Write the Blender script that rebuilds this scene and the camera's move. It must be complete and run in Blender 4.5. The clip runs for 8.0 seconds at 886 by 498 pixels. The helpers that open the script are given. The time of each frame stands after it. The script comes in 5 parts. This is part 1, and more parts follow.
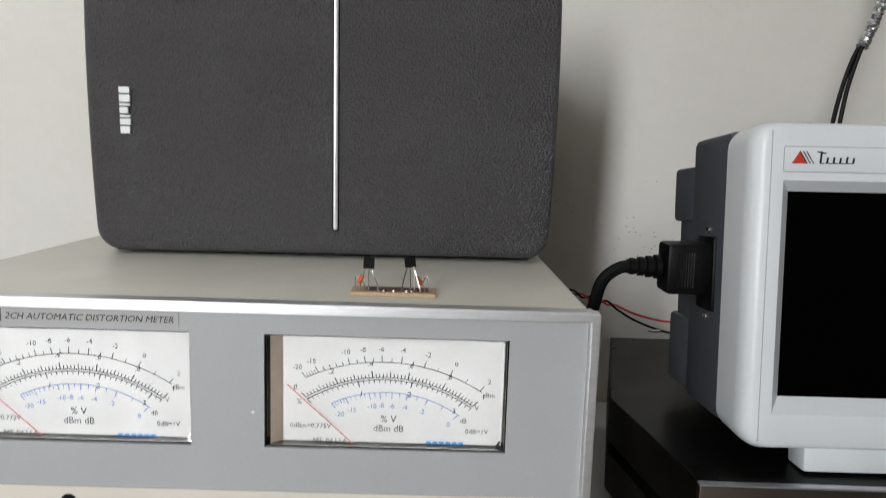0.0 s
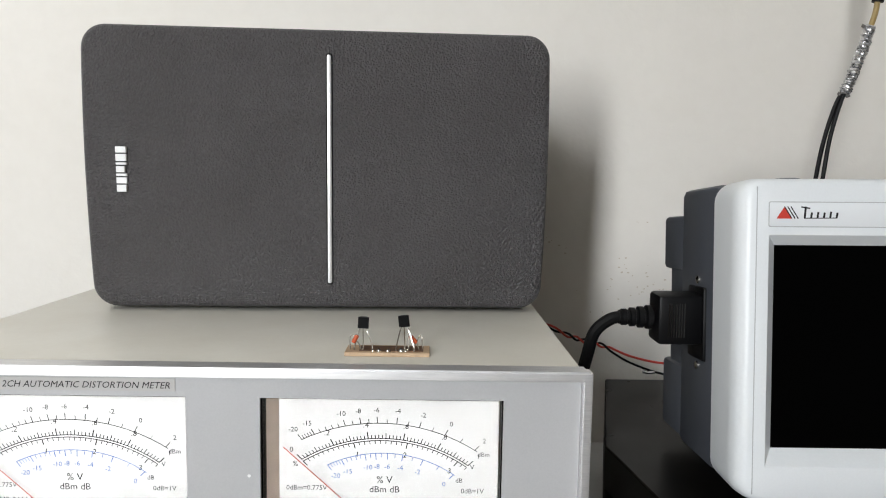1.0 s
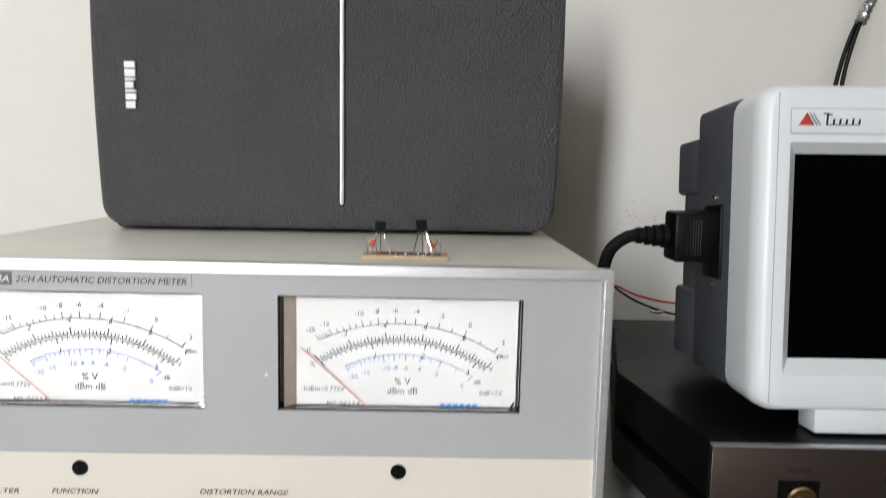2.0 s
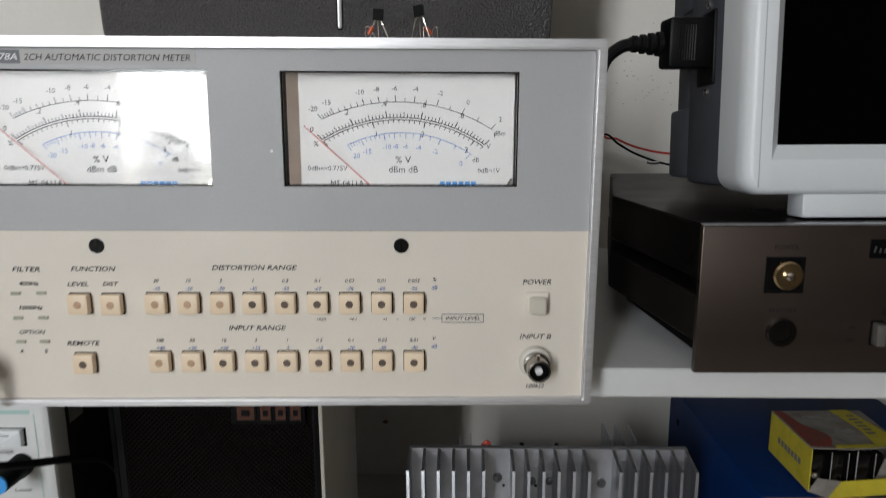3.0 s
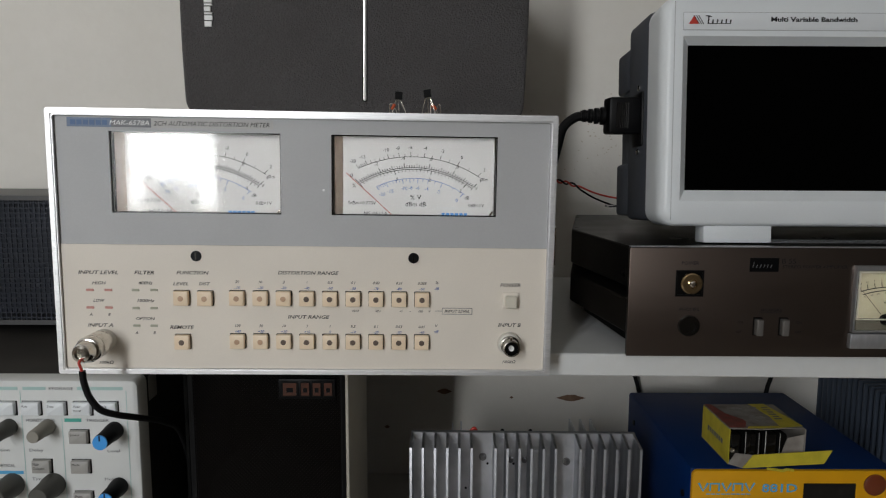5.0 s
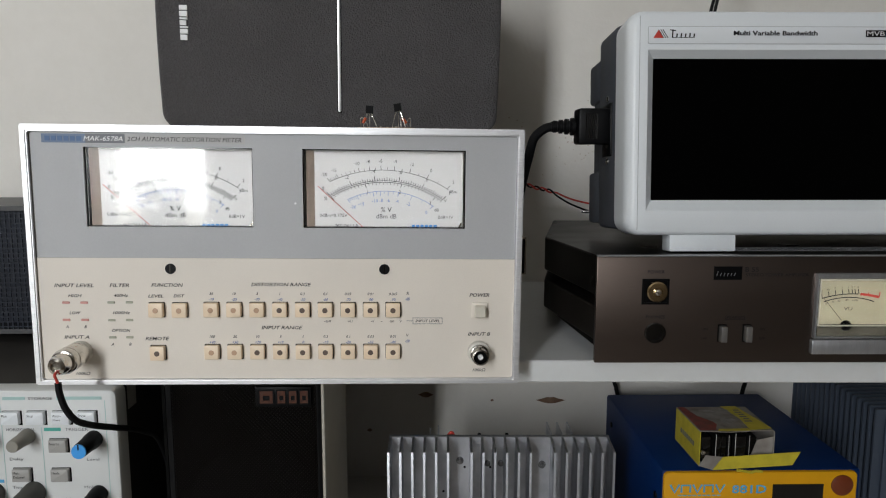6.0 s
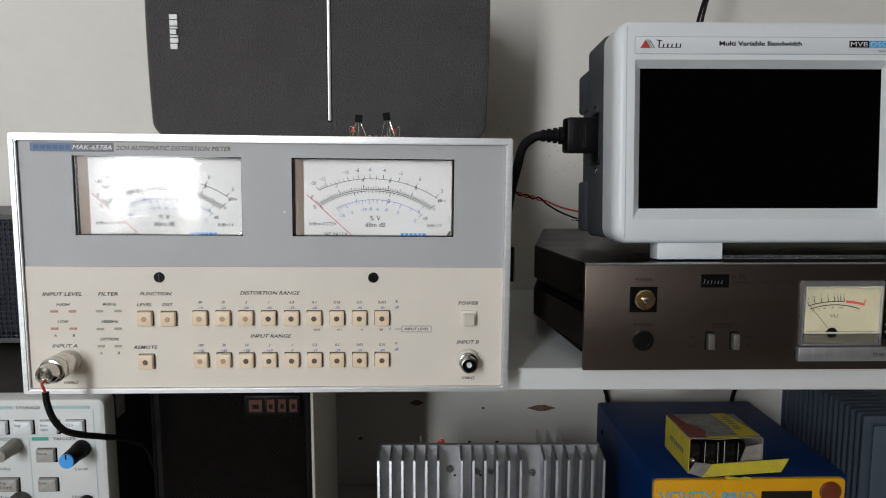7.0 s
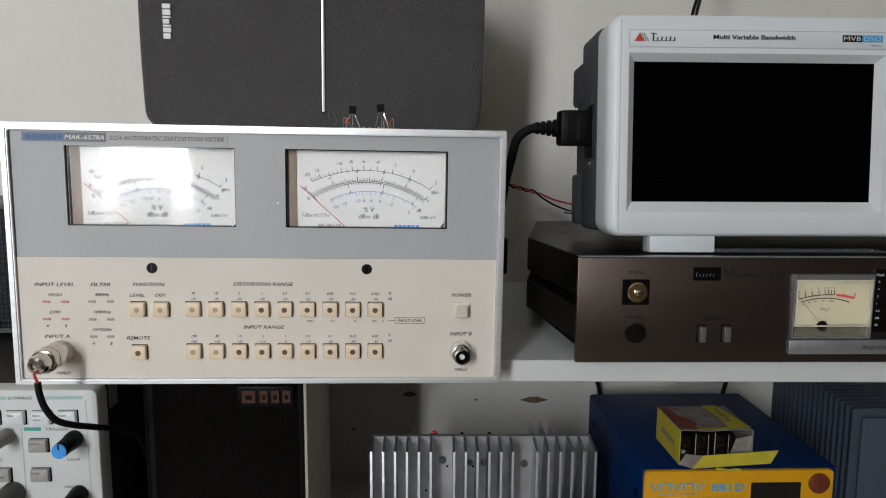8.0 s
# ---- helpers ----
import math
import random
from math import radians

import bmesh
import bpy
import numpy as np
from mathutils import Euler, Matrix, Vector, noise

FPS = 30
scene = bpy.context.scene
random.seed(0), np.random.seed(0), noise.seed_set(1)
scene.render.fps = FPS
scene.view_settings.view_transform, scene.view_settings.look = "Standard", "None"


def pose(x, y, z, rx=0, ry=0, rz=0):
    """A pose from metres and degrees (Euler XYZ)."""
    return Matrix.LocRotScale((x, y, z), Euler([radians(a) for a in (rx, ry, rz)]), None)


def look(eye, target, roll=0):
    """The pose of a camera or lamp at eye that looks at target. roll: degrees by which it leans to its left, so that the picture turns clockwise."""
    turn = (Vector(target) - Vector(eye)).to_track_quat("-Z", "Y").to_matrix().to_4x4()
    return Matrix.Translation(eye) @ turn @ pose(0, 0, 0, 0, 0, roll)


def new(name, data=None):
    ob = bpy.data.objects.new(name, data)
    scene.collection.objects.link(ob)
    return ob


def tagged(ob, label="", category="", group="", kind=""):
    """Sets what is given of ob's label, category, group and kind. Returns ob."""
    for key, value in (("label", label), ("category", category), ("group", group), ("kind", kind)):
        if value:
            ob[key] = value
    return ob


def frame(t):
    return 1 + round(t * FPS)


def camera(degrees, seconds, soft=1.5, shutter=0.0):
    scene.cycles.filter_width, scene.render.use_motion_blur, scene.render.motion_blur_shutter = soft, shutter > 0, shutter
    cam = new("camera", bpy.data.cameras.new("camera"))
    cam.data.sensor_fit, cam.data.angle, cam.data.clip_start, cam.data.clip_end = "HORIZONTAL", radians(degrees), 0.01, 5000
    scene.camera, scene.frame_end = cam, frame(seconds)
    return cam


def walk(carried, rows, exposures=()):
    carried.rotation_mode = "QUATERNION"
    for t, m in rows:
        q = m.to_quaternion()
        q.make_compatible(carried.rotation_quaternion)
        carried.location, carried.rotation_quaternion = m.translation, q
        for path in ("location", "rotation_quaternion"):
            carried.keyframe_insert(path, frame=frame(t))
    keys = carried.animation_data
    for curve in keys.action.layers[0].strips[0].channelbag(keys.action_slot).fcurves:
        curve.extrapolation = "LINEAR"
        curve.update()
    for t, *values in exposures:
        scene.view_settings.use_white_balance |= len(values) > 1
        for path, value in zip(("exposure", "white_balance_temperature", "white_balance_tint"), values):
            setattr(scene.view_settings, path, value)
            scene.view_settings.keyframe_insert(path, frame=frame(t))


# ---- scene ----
cam = camera(64.3, 8.0, 1.1, 0.4)
PATH = [
    (0, (0.0967, -0.2649, 1.1799), (0.0106, 1.7147, 0.9089), 1.14),
    (0.5, (0.0981, -0.2661, 1.1932), (0.0160, 1.7212, 0.9839), 0.37),
    (1, (0.0977, -0.2676, 1.1945), (0.0234, 1.7214, 0.9978), 0.35),
    (1.2, (0.0982, -0.2684, 1.1937), (0.0262, 1.7208, 0.9987), 0.36),
    (2.3, (0.0858, -0.2676, 1.1363), (0.0278, 1.7106, 0.8476), 0.79),
    (2.5, (0.0861, -0.2617, 1.1186), (0.0199, 1.7108, 0.7945), 0.94),
    (3, (0.0898, -0.2881, 1.0934), (0.0278, 1.6709, 0.6949), -0.35),
    (3.5, (0.0899, -0.3340, 1.0752), (0.0165, 1.6241, 0.6744), -0.04),
    (4, (0.0858, -0.3795, 1.0851), (0.0252, 1.5890, 0.7366), -0.59),
    (4.5, (0.0822, -0.4057, 1.0932), (0.0265, 1.5729, 0.8070), -0.23),
    (5, (0.0868, -0.4104, 1.0954), (0.0556, 1.5724, 0.8350), 0.28),
    (5.2, (0.0969, -0.4116, 1.1006), (0.0682, 1.5677, 0.8151), 0.01),
    (6.5, (0.1023, -0.4200, 1.1050), (0.0965, 1.5641, 0.8537), 0.10),
    (7, (0.1041, -0.4198, 1.1053), (0.1093, 1.5651, 0.8600), 0.01),
    (7.5, (0.1037, -0.4220, 1.1062), (0.1278, 1.5617, 0.8522), 0.13),
    (8, (0.1043, -0.4204, 1.1053), (0.1272, 1.5615, 0.8378), 0.34),
]
walk(cam, [(t, look(eye, target, roll)) for t, eye, target, roll in PATH],
     [(0, 0.75, 6440, 10), (0.5, 1.05, 6450, 10), (1.2, 1.12, 6450, 10), (2.3, 0.95, 6460, 10), (2.5, 0.85, 6460, 10), (3, 0.40, 6440, 10), (3.5, 0.06, 6520, 10), (4, -0.06, 6540, 10), (4.5, -0.01, 6540, 10),
      (5.2, 0.16, 6530, 10), (6.5, 0.48, 6395, 10), (8, 0.44, 6395, 10)])

# ---------------------------------------------------------------- world and light
world = bpy.data.worlds.new("world")
scene.world = world
world.use_nodes = True
sky = world.node_tree.nodes.new("ShaderNodeTexSky")
sky.sky_type, sky.sun_disc = "NISHITA", False
sky.sun_elevation, sky.sun_rotation = radians(40), radians(150)
world.node_tree.links.new(sky.outputs[0], world.node_tree.nodes["Background"].inputs[0])
world.node_tree.nodes["Background"].inputs[1].default_value = 0.12
scene.view_settings.exposure = 0.0

WIN = (-0.96, -0.58, 0.04, 2.30)      # glazed door in the back wall: x0, x1, z0, z1
BACK = -2.3                           # inner face of the back wall
lamp = bpy.data.lights.new("window_daylight", "AREA")
lamp.shape, lamp.size, lamp.size_y, lamp.energy, lamp.color = "RECTANGLE", 0.34, 1.37, 34.5, (0.95, 0.975, 0.99)
day = new("window_daylight", lamp)
day.matrix_world = look((-0.77, BACK - 0.14, 1.575), (-0.77, 1, 1.575))

# ---------------------------------------------------------------- materials


def material(name, color, rough=0.5, metal=0.0, grain=0.0, grain_scale=400.0, stain=0.0, stain_scale=12.0, bump=0.0, bump_scale=900.0,
             stretch=(1, 1, 1), spec=0.5, relief=0.0006, random_tint=0.0, dark=None, rough_var=0.08, coat=0.0):
    """A surface with a fine grain, larger stains and a fine relief, in metres of the object's own space."""
    m = bpy.data.materials.new(name)
    m.use_nodes = True
    n, l = m.node_tree.nodes, m.node_tree.links
    b = n["Principled BSDF"]
    b.inputs["Base Color"].default_value = (*color, 1)
    b.inputs["Roughness"].default_value, b.inputs["Metallic"].default_value = rough, metal
    b.inputs["Specular IOR Level"].default_value = spec
    b.inputs["Coat Weight"].default_value = coat
    co = n.new("ShaderNodeTexCoord")
    mp = n.new("ShaderNodeMapping")
    mp.inputs["Scale"].default_value = stretch
    l.new(co.outputs["Object"], mp.inputs["Vector"])
    last = None

    def tex(scale, detail=4.0):
        t = n.new("ShaderNodeTexNoise")
        t.inputs["Scale"].default_value, t.inputs["Detail"].default_value = scale, detail
        l.new(mp.outputs[0], t.inputs["Vector"])
        return t.outputs["Fac"]

    def mix(fac, amount, a, bcol):
        r = n.new("ShaderNodeMapRange")
        r.inputs["From Min"].default_value, r.inputs["From Max"].default_value = 0.35, 0.7
        r.inputs["To Max"].default_value = amount
        l.new(fac, r.inputs["Value"])
        x = n.new("ShaderNodeMix")
        x.data_type = "RGBA"
        l.new(r.outputs[0], x.inputs["Factor"])
        if a is None:
            x.inputs[6].default_value = (*color, 1)
        else:
            l.new(a, x.inputs[6])
        x.inputs[7].default_value = (*bcol, 1)
        return x.outputs[2]

    dk = dark or tuple(c * 0.55 for c in color)
    if stain:
        f = tex(stain_scale, 6)
        last = mix(f, stain, last, dk)
        rr = n.new("ShaderNodeMapRange")
        rr.inputs["To Min"].default_value, rr.inputs["To Max"].default_value = max(rough - rough_var, 0.02), min(rough + rough_var, 1)
        l.new(f, rr.inputs["Value"])
        l.new(rr.outputs[0], b.inputs["Roughness"])
    if grain:
        last = mix(tex(grain_scale), grain, last, dk)
    if random_tint:
        info = n.new("ShaderNodeObjectInfo")
        x = n.new("ShaderNodeMix")
        x.data_type = "RGBA"
        r = n.new("ShaderNodeMath")
        r.operation = "MULTIPLY"
        r.inputs[1].default_value = random_tint
        l.new(info.outputs["Random"], r.inputs[0])
        l.new(r.outputs[0], x.inputs["Factor"])
        if last is None:
            x.inputs[6].default_value = (*color, 1)
        else:
            l.new(last, x.inputs[6])
        x.inputs[7].default_value = (*dk, 1)
        last = x.outputs[2]
    if last is not None:
        l.new(last, b.inputs["Base Color"])
    if bump:
        bp = n.new("ShaderNodeBump")
        bp.inputs["Strength"].default_value, bp.inputs["Distance"].default_value = bump, relief
        l.new(tex(bump_scale, 2), bp.inputs["Height"])
        l.new(bp.outputs[0], b.inputs["Normal"])
    return m


def glass(name, tint=(1, 1, 1), rough=0.0):
    m = bpy.data.materials.new(name)
    m.use_nodes = True
    b = m.node_tree.nodes["Principled BSDF"]
    b.inputs["Base Color"].default_value = (*tint, 1)
    b.inputs["Roughness"].default_value = rough
    b.inputs["Transmission Weight"].default_value = 1
    b.inputs["IOR"].default_value = 1.36
    return m


# Emission stands in for daylight on the garden; no sun lights it.
GARDEN_GLOW = bpy.data.materials.new("garden_glow")
GARDEN_GLOW.use_nodes = True
hb = GARDEN_GLOW.node_tree.nodes["Principled BSDF"]
ht = GARDEN_GLOW.node_tree.nodes.new("ShaderNodeTexNoise")
ht.inputs["Scale"].default_value = 1.6
hr = GARDEN_GLOW.node_tree.nodes.new("ShaderNodeValToRGB")
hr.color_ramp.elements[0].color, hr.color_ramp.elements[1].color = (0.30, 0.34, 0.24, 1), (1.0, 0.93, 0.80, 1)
GARDEN_GLOW.node_tree.links.new(ht.outputs["Fac"], hr.inputs["Fac"])
GARDEN_GLOW.node_tree.links.new(hr.outputs[0], hb.inputs["Base Color"])
GARDEN_GLOW.node_tree.links.new(hr.outputs[0], hb.inputs["Emission Color"])
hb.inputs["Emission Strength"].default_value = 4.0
LEAF = material("green_leaf", (0.07, 0.10, 0.045), 0.5, stain=0.4, stain_scale=30)
BARK = material("brown_bark", (0.12, 0.08, 0.05), 0.8, stain=0.4, stain_scale=60)
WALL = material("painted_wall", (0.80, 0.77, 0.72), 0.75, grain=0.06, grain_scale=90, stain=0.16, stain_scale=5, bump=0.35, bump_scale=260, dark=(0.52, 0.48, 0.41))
# Unseen walls: dark, warm paint holds back fill and keeps shadows deep and warm.
ROOM = material("low_bounce_paint", (0.36, 0.32, 0.27), 0.8, stain=0.1, stain_scale=2)
CEIL = material("ceiling_paint", (0.75, 0.74, 0.72), 0.8, stain=0.08, stain_scale=2)
# Unseen floor, kept dark as well for less bounced light.
FLOOR = material("floor_boards", (0.17, 0.11, 0.065), 0.5, stain=0.4, stain_scale=3, grain=0.3, grain_scale=60, stretch=(1, 6, 1))
MELAMINE = material("white_melamine", (0.69, 0.70, 0.70), 0.42, stain=0.18, stain_scale=14, grain=0.08, grain_scale=180, dark=(0.5, 0.48, 0.43), bump=0.08)
DESK = material("desk_laminate", (0.58, 0.55, 0.5), 0.45, stain=0.25, stain_scale=9, dark=(0.4, 0.36, 0.31))
ALU = material("brushed_aluminium", (0.84, 0.84, 0.85), 0.45, 0.9, stain=0.25, stain_scale=30, grain=0.25, grain_scale=120, stretch=(1, 12, 12), dark=(0.5, 0.5, 0.52))
ALU_DARK = material("dull_aluminium", (0.62, 0.63, 0.66), 0.36, 0.85, stain=0.35, stain_scale=35, grain=0.2, grain_scale=200, stretch=(6, 6, 1), dark=(0.33, 0.34, 0.36))
PANEL_GREY = material("panel_grey_paint", (0.47, 0.475, 0.485), 0.5, stain=0.12, stain_scale=18, grain=0.1, grain_scale=1500, bump=0.06, bump_scale=2500)
PANEL_CREAM = material("panel_cream_paint", (0.81, 0.745, 0.66), 0.5, stain=0.12, stain_scale=18, grain=0.08, grain_scale=1500, bump=0.06, bump_scale=2500)
CASE_BEIGE = material("case_enamel", (0.76, 0.74, 0.67), 0.38, stain=0.4, stain_scale=16, grain=0.1, grain_scale=300, dark=(0.60, 0.56, 0.47), bump=0.08)
BLACK = material("black_plastic", (0.003, 0.003, 0.0035), 0.42, spec=0.13, grain=0.2, grain_scale=800, bump=0.1)
BLACK_MATT = material("black_matt", (0.003, 0.003, 0.003), 0.8, spec=0.08, stain=0.2)
BLACK_GLOSS = material("black_gloss_enamel", (0.005, 0.0045, 0.004), 0.16, stain=0.35, stain_scale=30, dark=(0.012, 0.011, 0.010), rough_var=0.1)
RUBBER = material("black_rubber", (0.004, 0.004, 0.0045), 0.5, spec=0.16, grain=0.2, bump=0.15)
INK = material("black_ink", (0.012, 0.012, 0.014), 0.7, spec=0.2)
INK_GREY = material("grey_ink", (0.13, 0.13, 0.14), 0.6)
INK_BLUE = material("blue_ink", (0.10, 0.16, 0.38), 0.6)
INK_FAINT = material("faint_ink", (0.22, 0.17, 0.14), 0.6)
PAPER = material("scale_card", (0.44, 0.435, 0.42), 0.6, stain=0.05, stain_scale=30, dark=(0.78, 0.75, 0.7))
RED = material("red_lacquer", (0.55, 0.05, 0.035), 0.4)
BUTTON = material("ivory_plastic", (0.90, 0.74, 0.55), 0.4, stain=0.2, stain_scale=200, random_tint=0.25, dark=(0.80, 0.58, 0.38), bump=0.05)
LENS = material("smoked_lens", (0.16, 0.12, 0.10), 0.25, random_tint=0.5)
CHROME = material("nickel", (0.72, 0.69, 0.64), 0.18, 1.0, stain=0.3, stain_scale=90, dark=(0.45, 0.40, 0.33))
BRASS = material("gold_plate", (0.62, 0.47, 0.27), 0.25, 1.0, stain=0.3, stain_scale=200, dark=(0.3, 0.2, 0.1))
WHITE_PLASTIC = material("light_grey_plastic", (0.77, 0.80, 0.825), 0.38, grain=0.05, grain_scale=900, stain=0.06, stain_scale=20, bump=0.05, bump_scale=2200)
GREY_PLASTIC = material("slate_grey_plastic", (0.062, 0.068, 0.082), 0.5, grain=0.1, grain_scale=900, stain=0.12, stain_scale=25, bump=0.12, bump_scale=2000)
SCREEN = material("dark_screen", (0.001, 0.001, 0.001), 0.2, spec=0.03)
VINYL = material("embossed_vinyl", (0.082, 0.078, 0.081), 0.33, relief=0.0020, grain=0.5, grain_scale=800, stain=0.3, stain_scale=22, bump=1.0, bump_scale=850, dark=(0.038, 0.033, 0.033))
SILVER = material("silver_trim", (0.82, 0.82, 0.82), 0.3, 0.6)
WHITE_PAINT = material("white_print", (0.82, 0.82, 0.82), 0.45)
AMP_FACE = material("champagne_brushed_face", (0.094, 0.072, 0.061), 0.36, 0.9, grain=0.4, grain_scale=160, stretch=(1, 14, 14), stain=0.15, stain_scale=8, dark=(0.080, 0.065, 0.056))
AMP_TOP = material("black_satin_enamel", (0.004, 0.0035, 0.003), 0.3, spec=0.08, stain=0.3, stain_scale=30, dark=(0.010, 0.009, 0.008))
INK_PRINT = material("panel_ink", (0.045, 0.042, 0.04), 0.6, spec=0.2)
INK_SCALE = material("scale_ink", (0.03, 0.03, 0.033), 0.7, spec=0.2)
NEEDLE_RED = material("needle_lacquer", (0.36, 0.05, 0.04), 0.45)
AMP_SIDE = material("dark_bronze_enamel", (0.010, 0.008, 0.0065), 0.45, spec=0.15, stain=0.3, stain_scale=20, bump=0.1)

# ---------------------------------------------------------------- builders


def thing(name, m, label, category, group="", kind=""):
    """An empty at the base of a thing, at the pose m."""
    ob = new(name)
    ob.empty_display_size = 0.02
    ob.matrix_world = m if isinstance(m, Matrix) else Matrix.Translation(m)
    return tagged(ob, label, category, group, kind)


def stand(x, y, z, yaw=0.0, size=1.0, tall=None):
    """The pose of a thing that stands upright at a place, turned by yaw degrees, with its size and height factors."""
    return Matrix.LocRotScale((x, y, z), Euler((0, 0, radians(yaw))), (size, size, tall or size))


def mesh_of(name, bm, mat, smooth=True):
    bmesh.ops.recalc_face_normals(bm, faces=bm.faces)
    me = bpy.data.meshes.new(name)
    bm.to_mesh(me)
    bm.free()
    me.materials.append(mat)
    if smooth:
        for p in me.polygons:
            p.use_smooth = len(p.vertices) < 5
        me.set_sharp_from_angle(angle=radians(35))
    return me


def part(name, bm, mat, parent=None, label="", at=None, smooth=True):
    """One mesh under a thing or a part; bm is a bmesh or a finished mesh."""
    me = bm if isinstance(bm, bpy.types.Mesh) else mesh_of(name, bm, mat, smooth)
    ob = new(name, me)
    ob.parent = parent
    if at is not None:
        ob.matrix_local = at if isinstance(at, Matrix) else Matrix.Translation(at)
    return tagged(ob, label)


def setting(name, bm, mat, label, category=""):
    return tagged(part(name, bm, mat), label, category or name.split("_")[0], kind="structure")


def box(x0, x1, y0, y1, z0, z1, bevel=0.0, seg=2, bm=None):
    """A box, bevelled all round; may be added to a bmesh."""
    b = bmesh.new()
    bmesh.ops.create_cube(b, size=1, matrix=Matrix.LocRotScale(((x0 + x1) / 2, (y0 + y1) / 2, (z0 + z1) / 2), None, (abs(x1 - x0), abs(y1 - y0), abs(z1 - z0))))
    if bevel:
        bmesh.ops.bevel(b, geom=b.edges[:], offset=bevel, segments=seg, affect="EDGES", profile=0.5)
    return join(bm, b)


def join(bm, b):
    if bm is None:
        return b
    me = bpy.data.meshes.new("tmp")
    b.to_mesh(me)
    b.free()
    bm.from_mesh(me)
    bpy.data.meshes.remove(me)
    return bm


def lathe(profile, m, seg=28, bm=None):
    """A turned solid: profile of (radius, height) along the local z axis of the pose m."""
    b = bmesh.new()
    rings = []
    for r, h in profile:
        if r < 1e-6:
            rings.append([b.verts.new(m @ Vector((0, 0, h)))])
        else:
            rings.append([b.verts.new(m @ Vector((r * math.cos(a), r * math.sin(a), h))) for a in (2 * math.pi * k / seg for k in range(seg))])
    for p, q in zip(rings, rings[1:]):
        for k in range(seg):
            k2 = (k + 1) % seg
            quad = [p[k % len(p)], p[k2 % len(p)], q[k2 % len(q)], q[k % len(q)]]
            quad = [v for i, v in enumerate(quad) if v not in quad[:i]]
            if len(quad) > 2:
                b.faces.new(quad)
    for ring in (rings[0], rings[-1]):
        if len(ring) > 2:
            b.faces.new(ring)
    return join(bm, b)


FRONT = Matrix.Rotation(radians(90), 4, "X")      # local z axis points to -y


def facing(x, y, z):
    """A pose whose z axis points out of a front, to -y."""
    return Matrix.Translation((x, y, z)) @ FRONT


def plate(xs, zs, holes, y0, y1, bm=None):
    """A plate in x and z, from y0 to y1, with oblong holes (x0, x1, z0, z1)."""
    b = bmesh.new()
    gx = sorted({*xs, *(v for h in holes for v in h[:2])})
    gz = sorted({*zs, *(v for h in holes for v in h[2:])})
    grid = {(i, j): b.verts.new((x, y0, z)) for i, x in enumerate(gx) for j, z in enumerate(gz)}
    for i in range(len(gx) - 1):
        for j in range(len(gz) - 1):
            cx, cz = (gx[i] + gx[i + 1]) / 2, (gz[j] + gz[j + 1]) / 2
            if not any(h[0] < cx < h[1] and h[2] < cz < h[3] for h in holes):
                b.faces.new((grid[i, j], grid[i + 1, j], grid[i + 1, j + 1], grid[i, j + 1]))
    bmesh.ops.delete(b, geom=[v for v in b.verts if not v.link_faces], context="VERTS")
    r = bmesh.ops.extrude_face_region(b, geom=b.faces[:])
    bmesh.ops.translate(b, verts=[g for g in r["geom"] if isinstance(g, bmesh.types.BMVert)], vec=(0, y1 - y0, 0))
    return join(bm, b)


def outline(points, y0, y1, bevel=0.0, bm=None, seg=2):
    """A solid with the outline of points (x, z), from y0 (front) to y1."""
    b = bmesh.new()
    f = b.faces.new([b.verts.new((x, y0, z)) for x, z in points])
    r = bmesh.ops.extrude_face_region(b, geom=[f])
    bmesh.ops.translate(b, verts=[g for g in r["geom"] if isinstance(g, bmesh.types.BMVert)], vec=(0, y1 - y0, 0))
    if bevel:
        edges = [e for e in b.edges if all(abs(v.co.y - y0) < 1e-7 for v in e.verts)]
        bmesh.ops.bevel(b, geom=edges, offset=bevel, segments=seg, affect="EDGES", profile=0.5)
    return join(bm, b)


def rounded(x0, x1, z0, z1, r, n=6):
    """The outline of an oblong with rounded corners."""
    pts = []
    for cx, cz, a in ((x1 - r, z1 - r, 0), (x0 + r, z1 - r, 90), (x0 + r, z0 + r, 180), (x1 - r, z0 + r, 270)):
        pts += [(cx + r * math.cos(radians(a + 90 * k / n)), cz + r * math.sin(radians(a + 90 * k / n))) for k in range(n + 1)]
    return pts


def smooth_path(points, n=8):
    """A smooth curve through points."""
    p = [Vector(q) for q in points]
    p = [2 * p[0] - p[1], *p, 2 * p[-1] - p[-2]]
    out = []
    for a, b, c, d in zip(p, p[1:], p[2:], p[3:]):
        for k in range(n):
            t = k / n
            out.append(0.5 * (2 * b + (c - a) * t + (2 * a - 5 * b + 4 * c - d) * t * t + (3 * b - a - 3 * c + d) * t ** 3))
    return out + [p[-2]]


def tube(points, radius, seg=10, bm=None, n=8, wave=0.0):
    """A round cable through points."""
    b = bmesh.new()
    path = smooth_path(points, n) if n > 1 else [Vector(q) for q in points]
    rings, up = [], Vector((0.31, 0.17, 0.93)).normalized()
    for i, p in enumerate(path):
        d = (path[min(i + 1, len(path) - 1)] - path[max(i - 1, 0)]).normalized()
        side = d.cross(up).normalized()
        if side.length < 0.1:
            side = d.orthogonal().normalized()
        up = side.cross(d).normalized()
        r = radius * (1 + wave * (i % 2))
        rings.append([b.verts.new(p + r * (math.cos(a) * side + math.sin(a) * up)) for a in (2 * math.pi * k / seg for k in range(seg))])
    for p, q in zip(rings, rings[1:]):
        for k in range(seg):
            b.faces.new((p[k], p[(k + 1) % seg], q[(k + 1) % seg], q[k]))
    b.faces.new(rings[0]), b.faces.new(rings[-1])
    return join(bm, b)


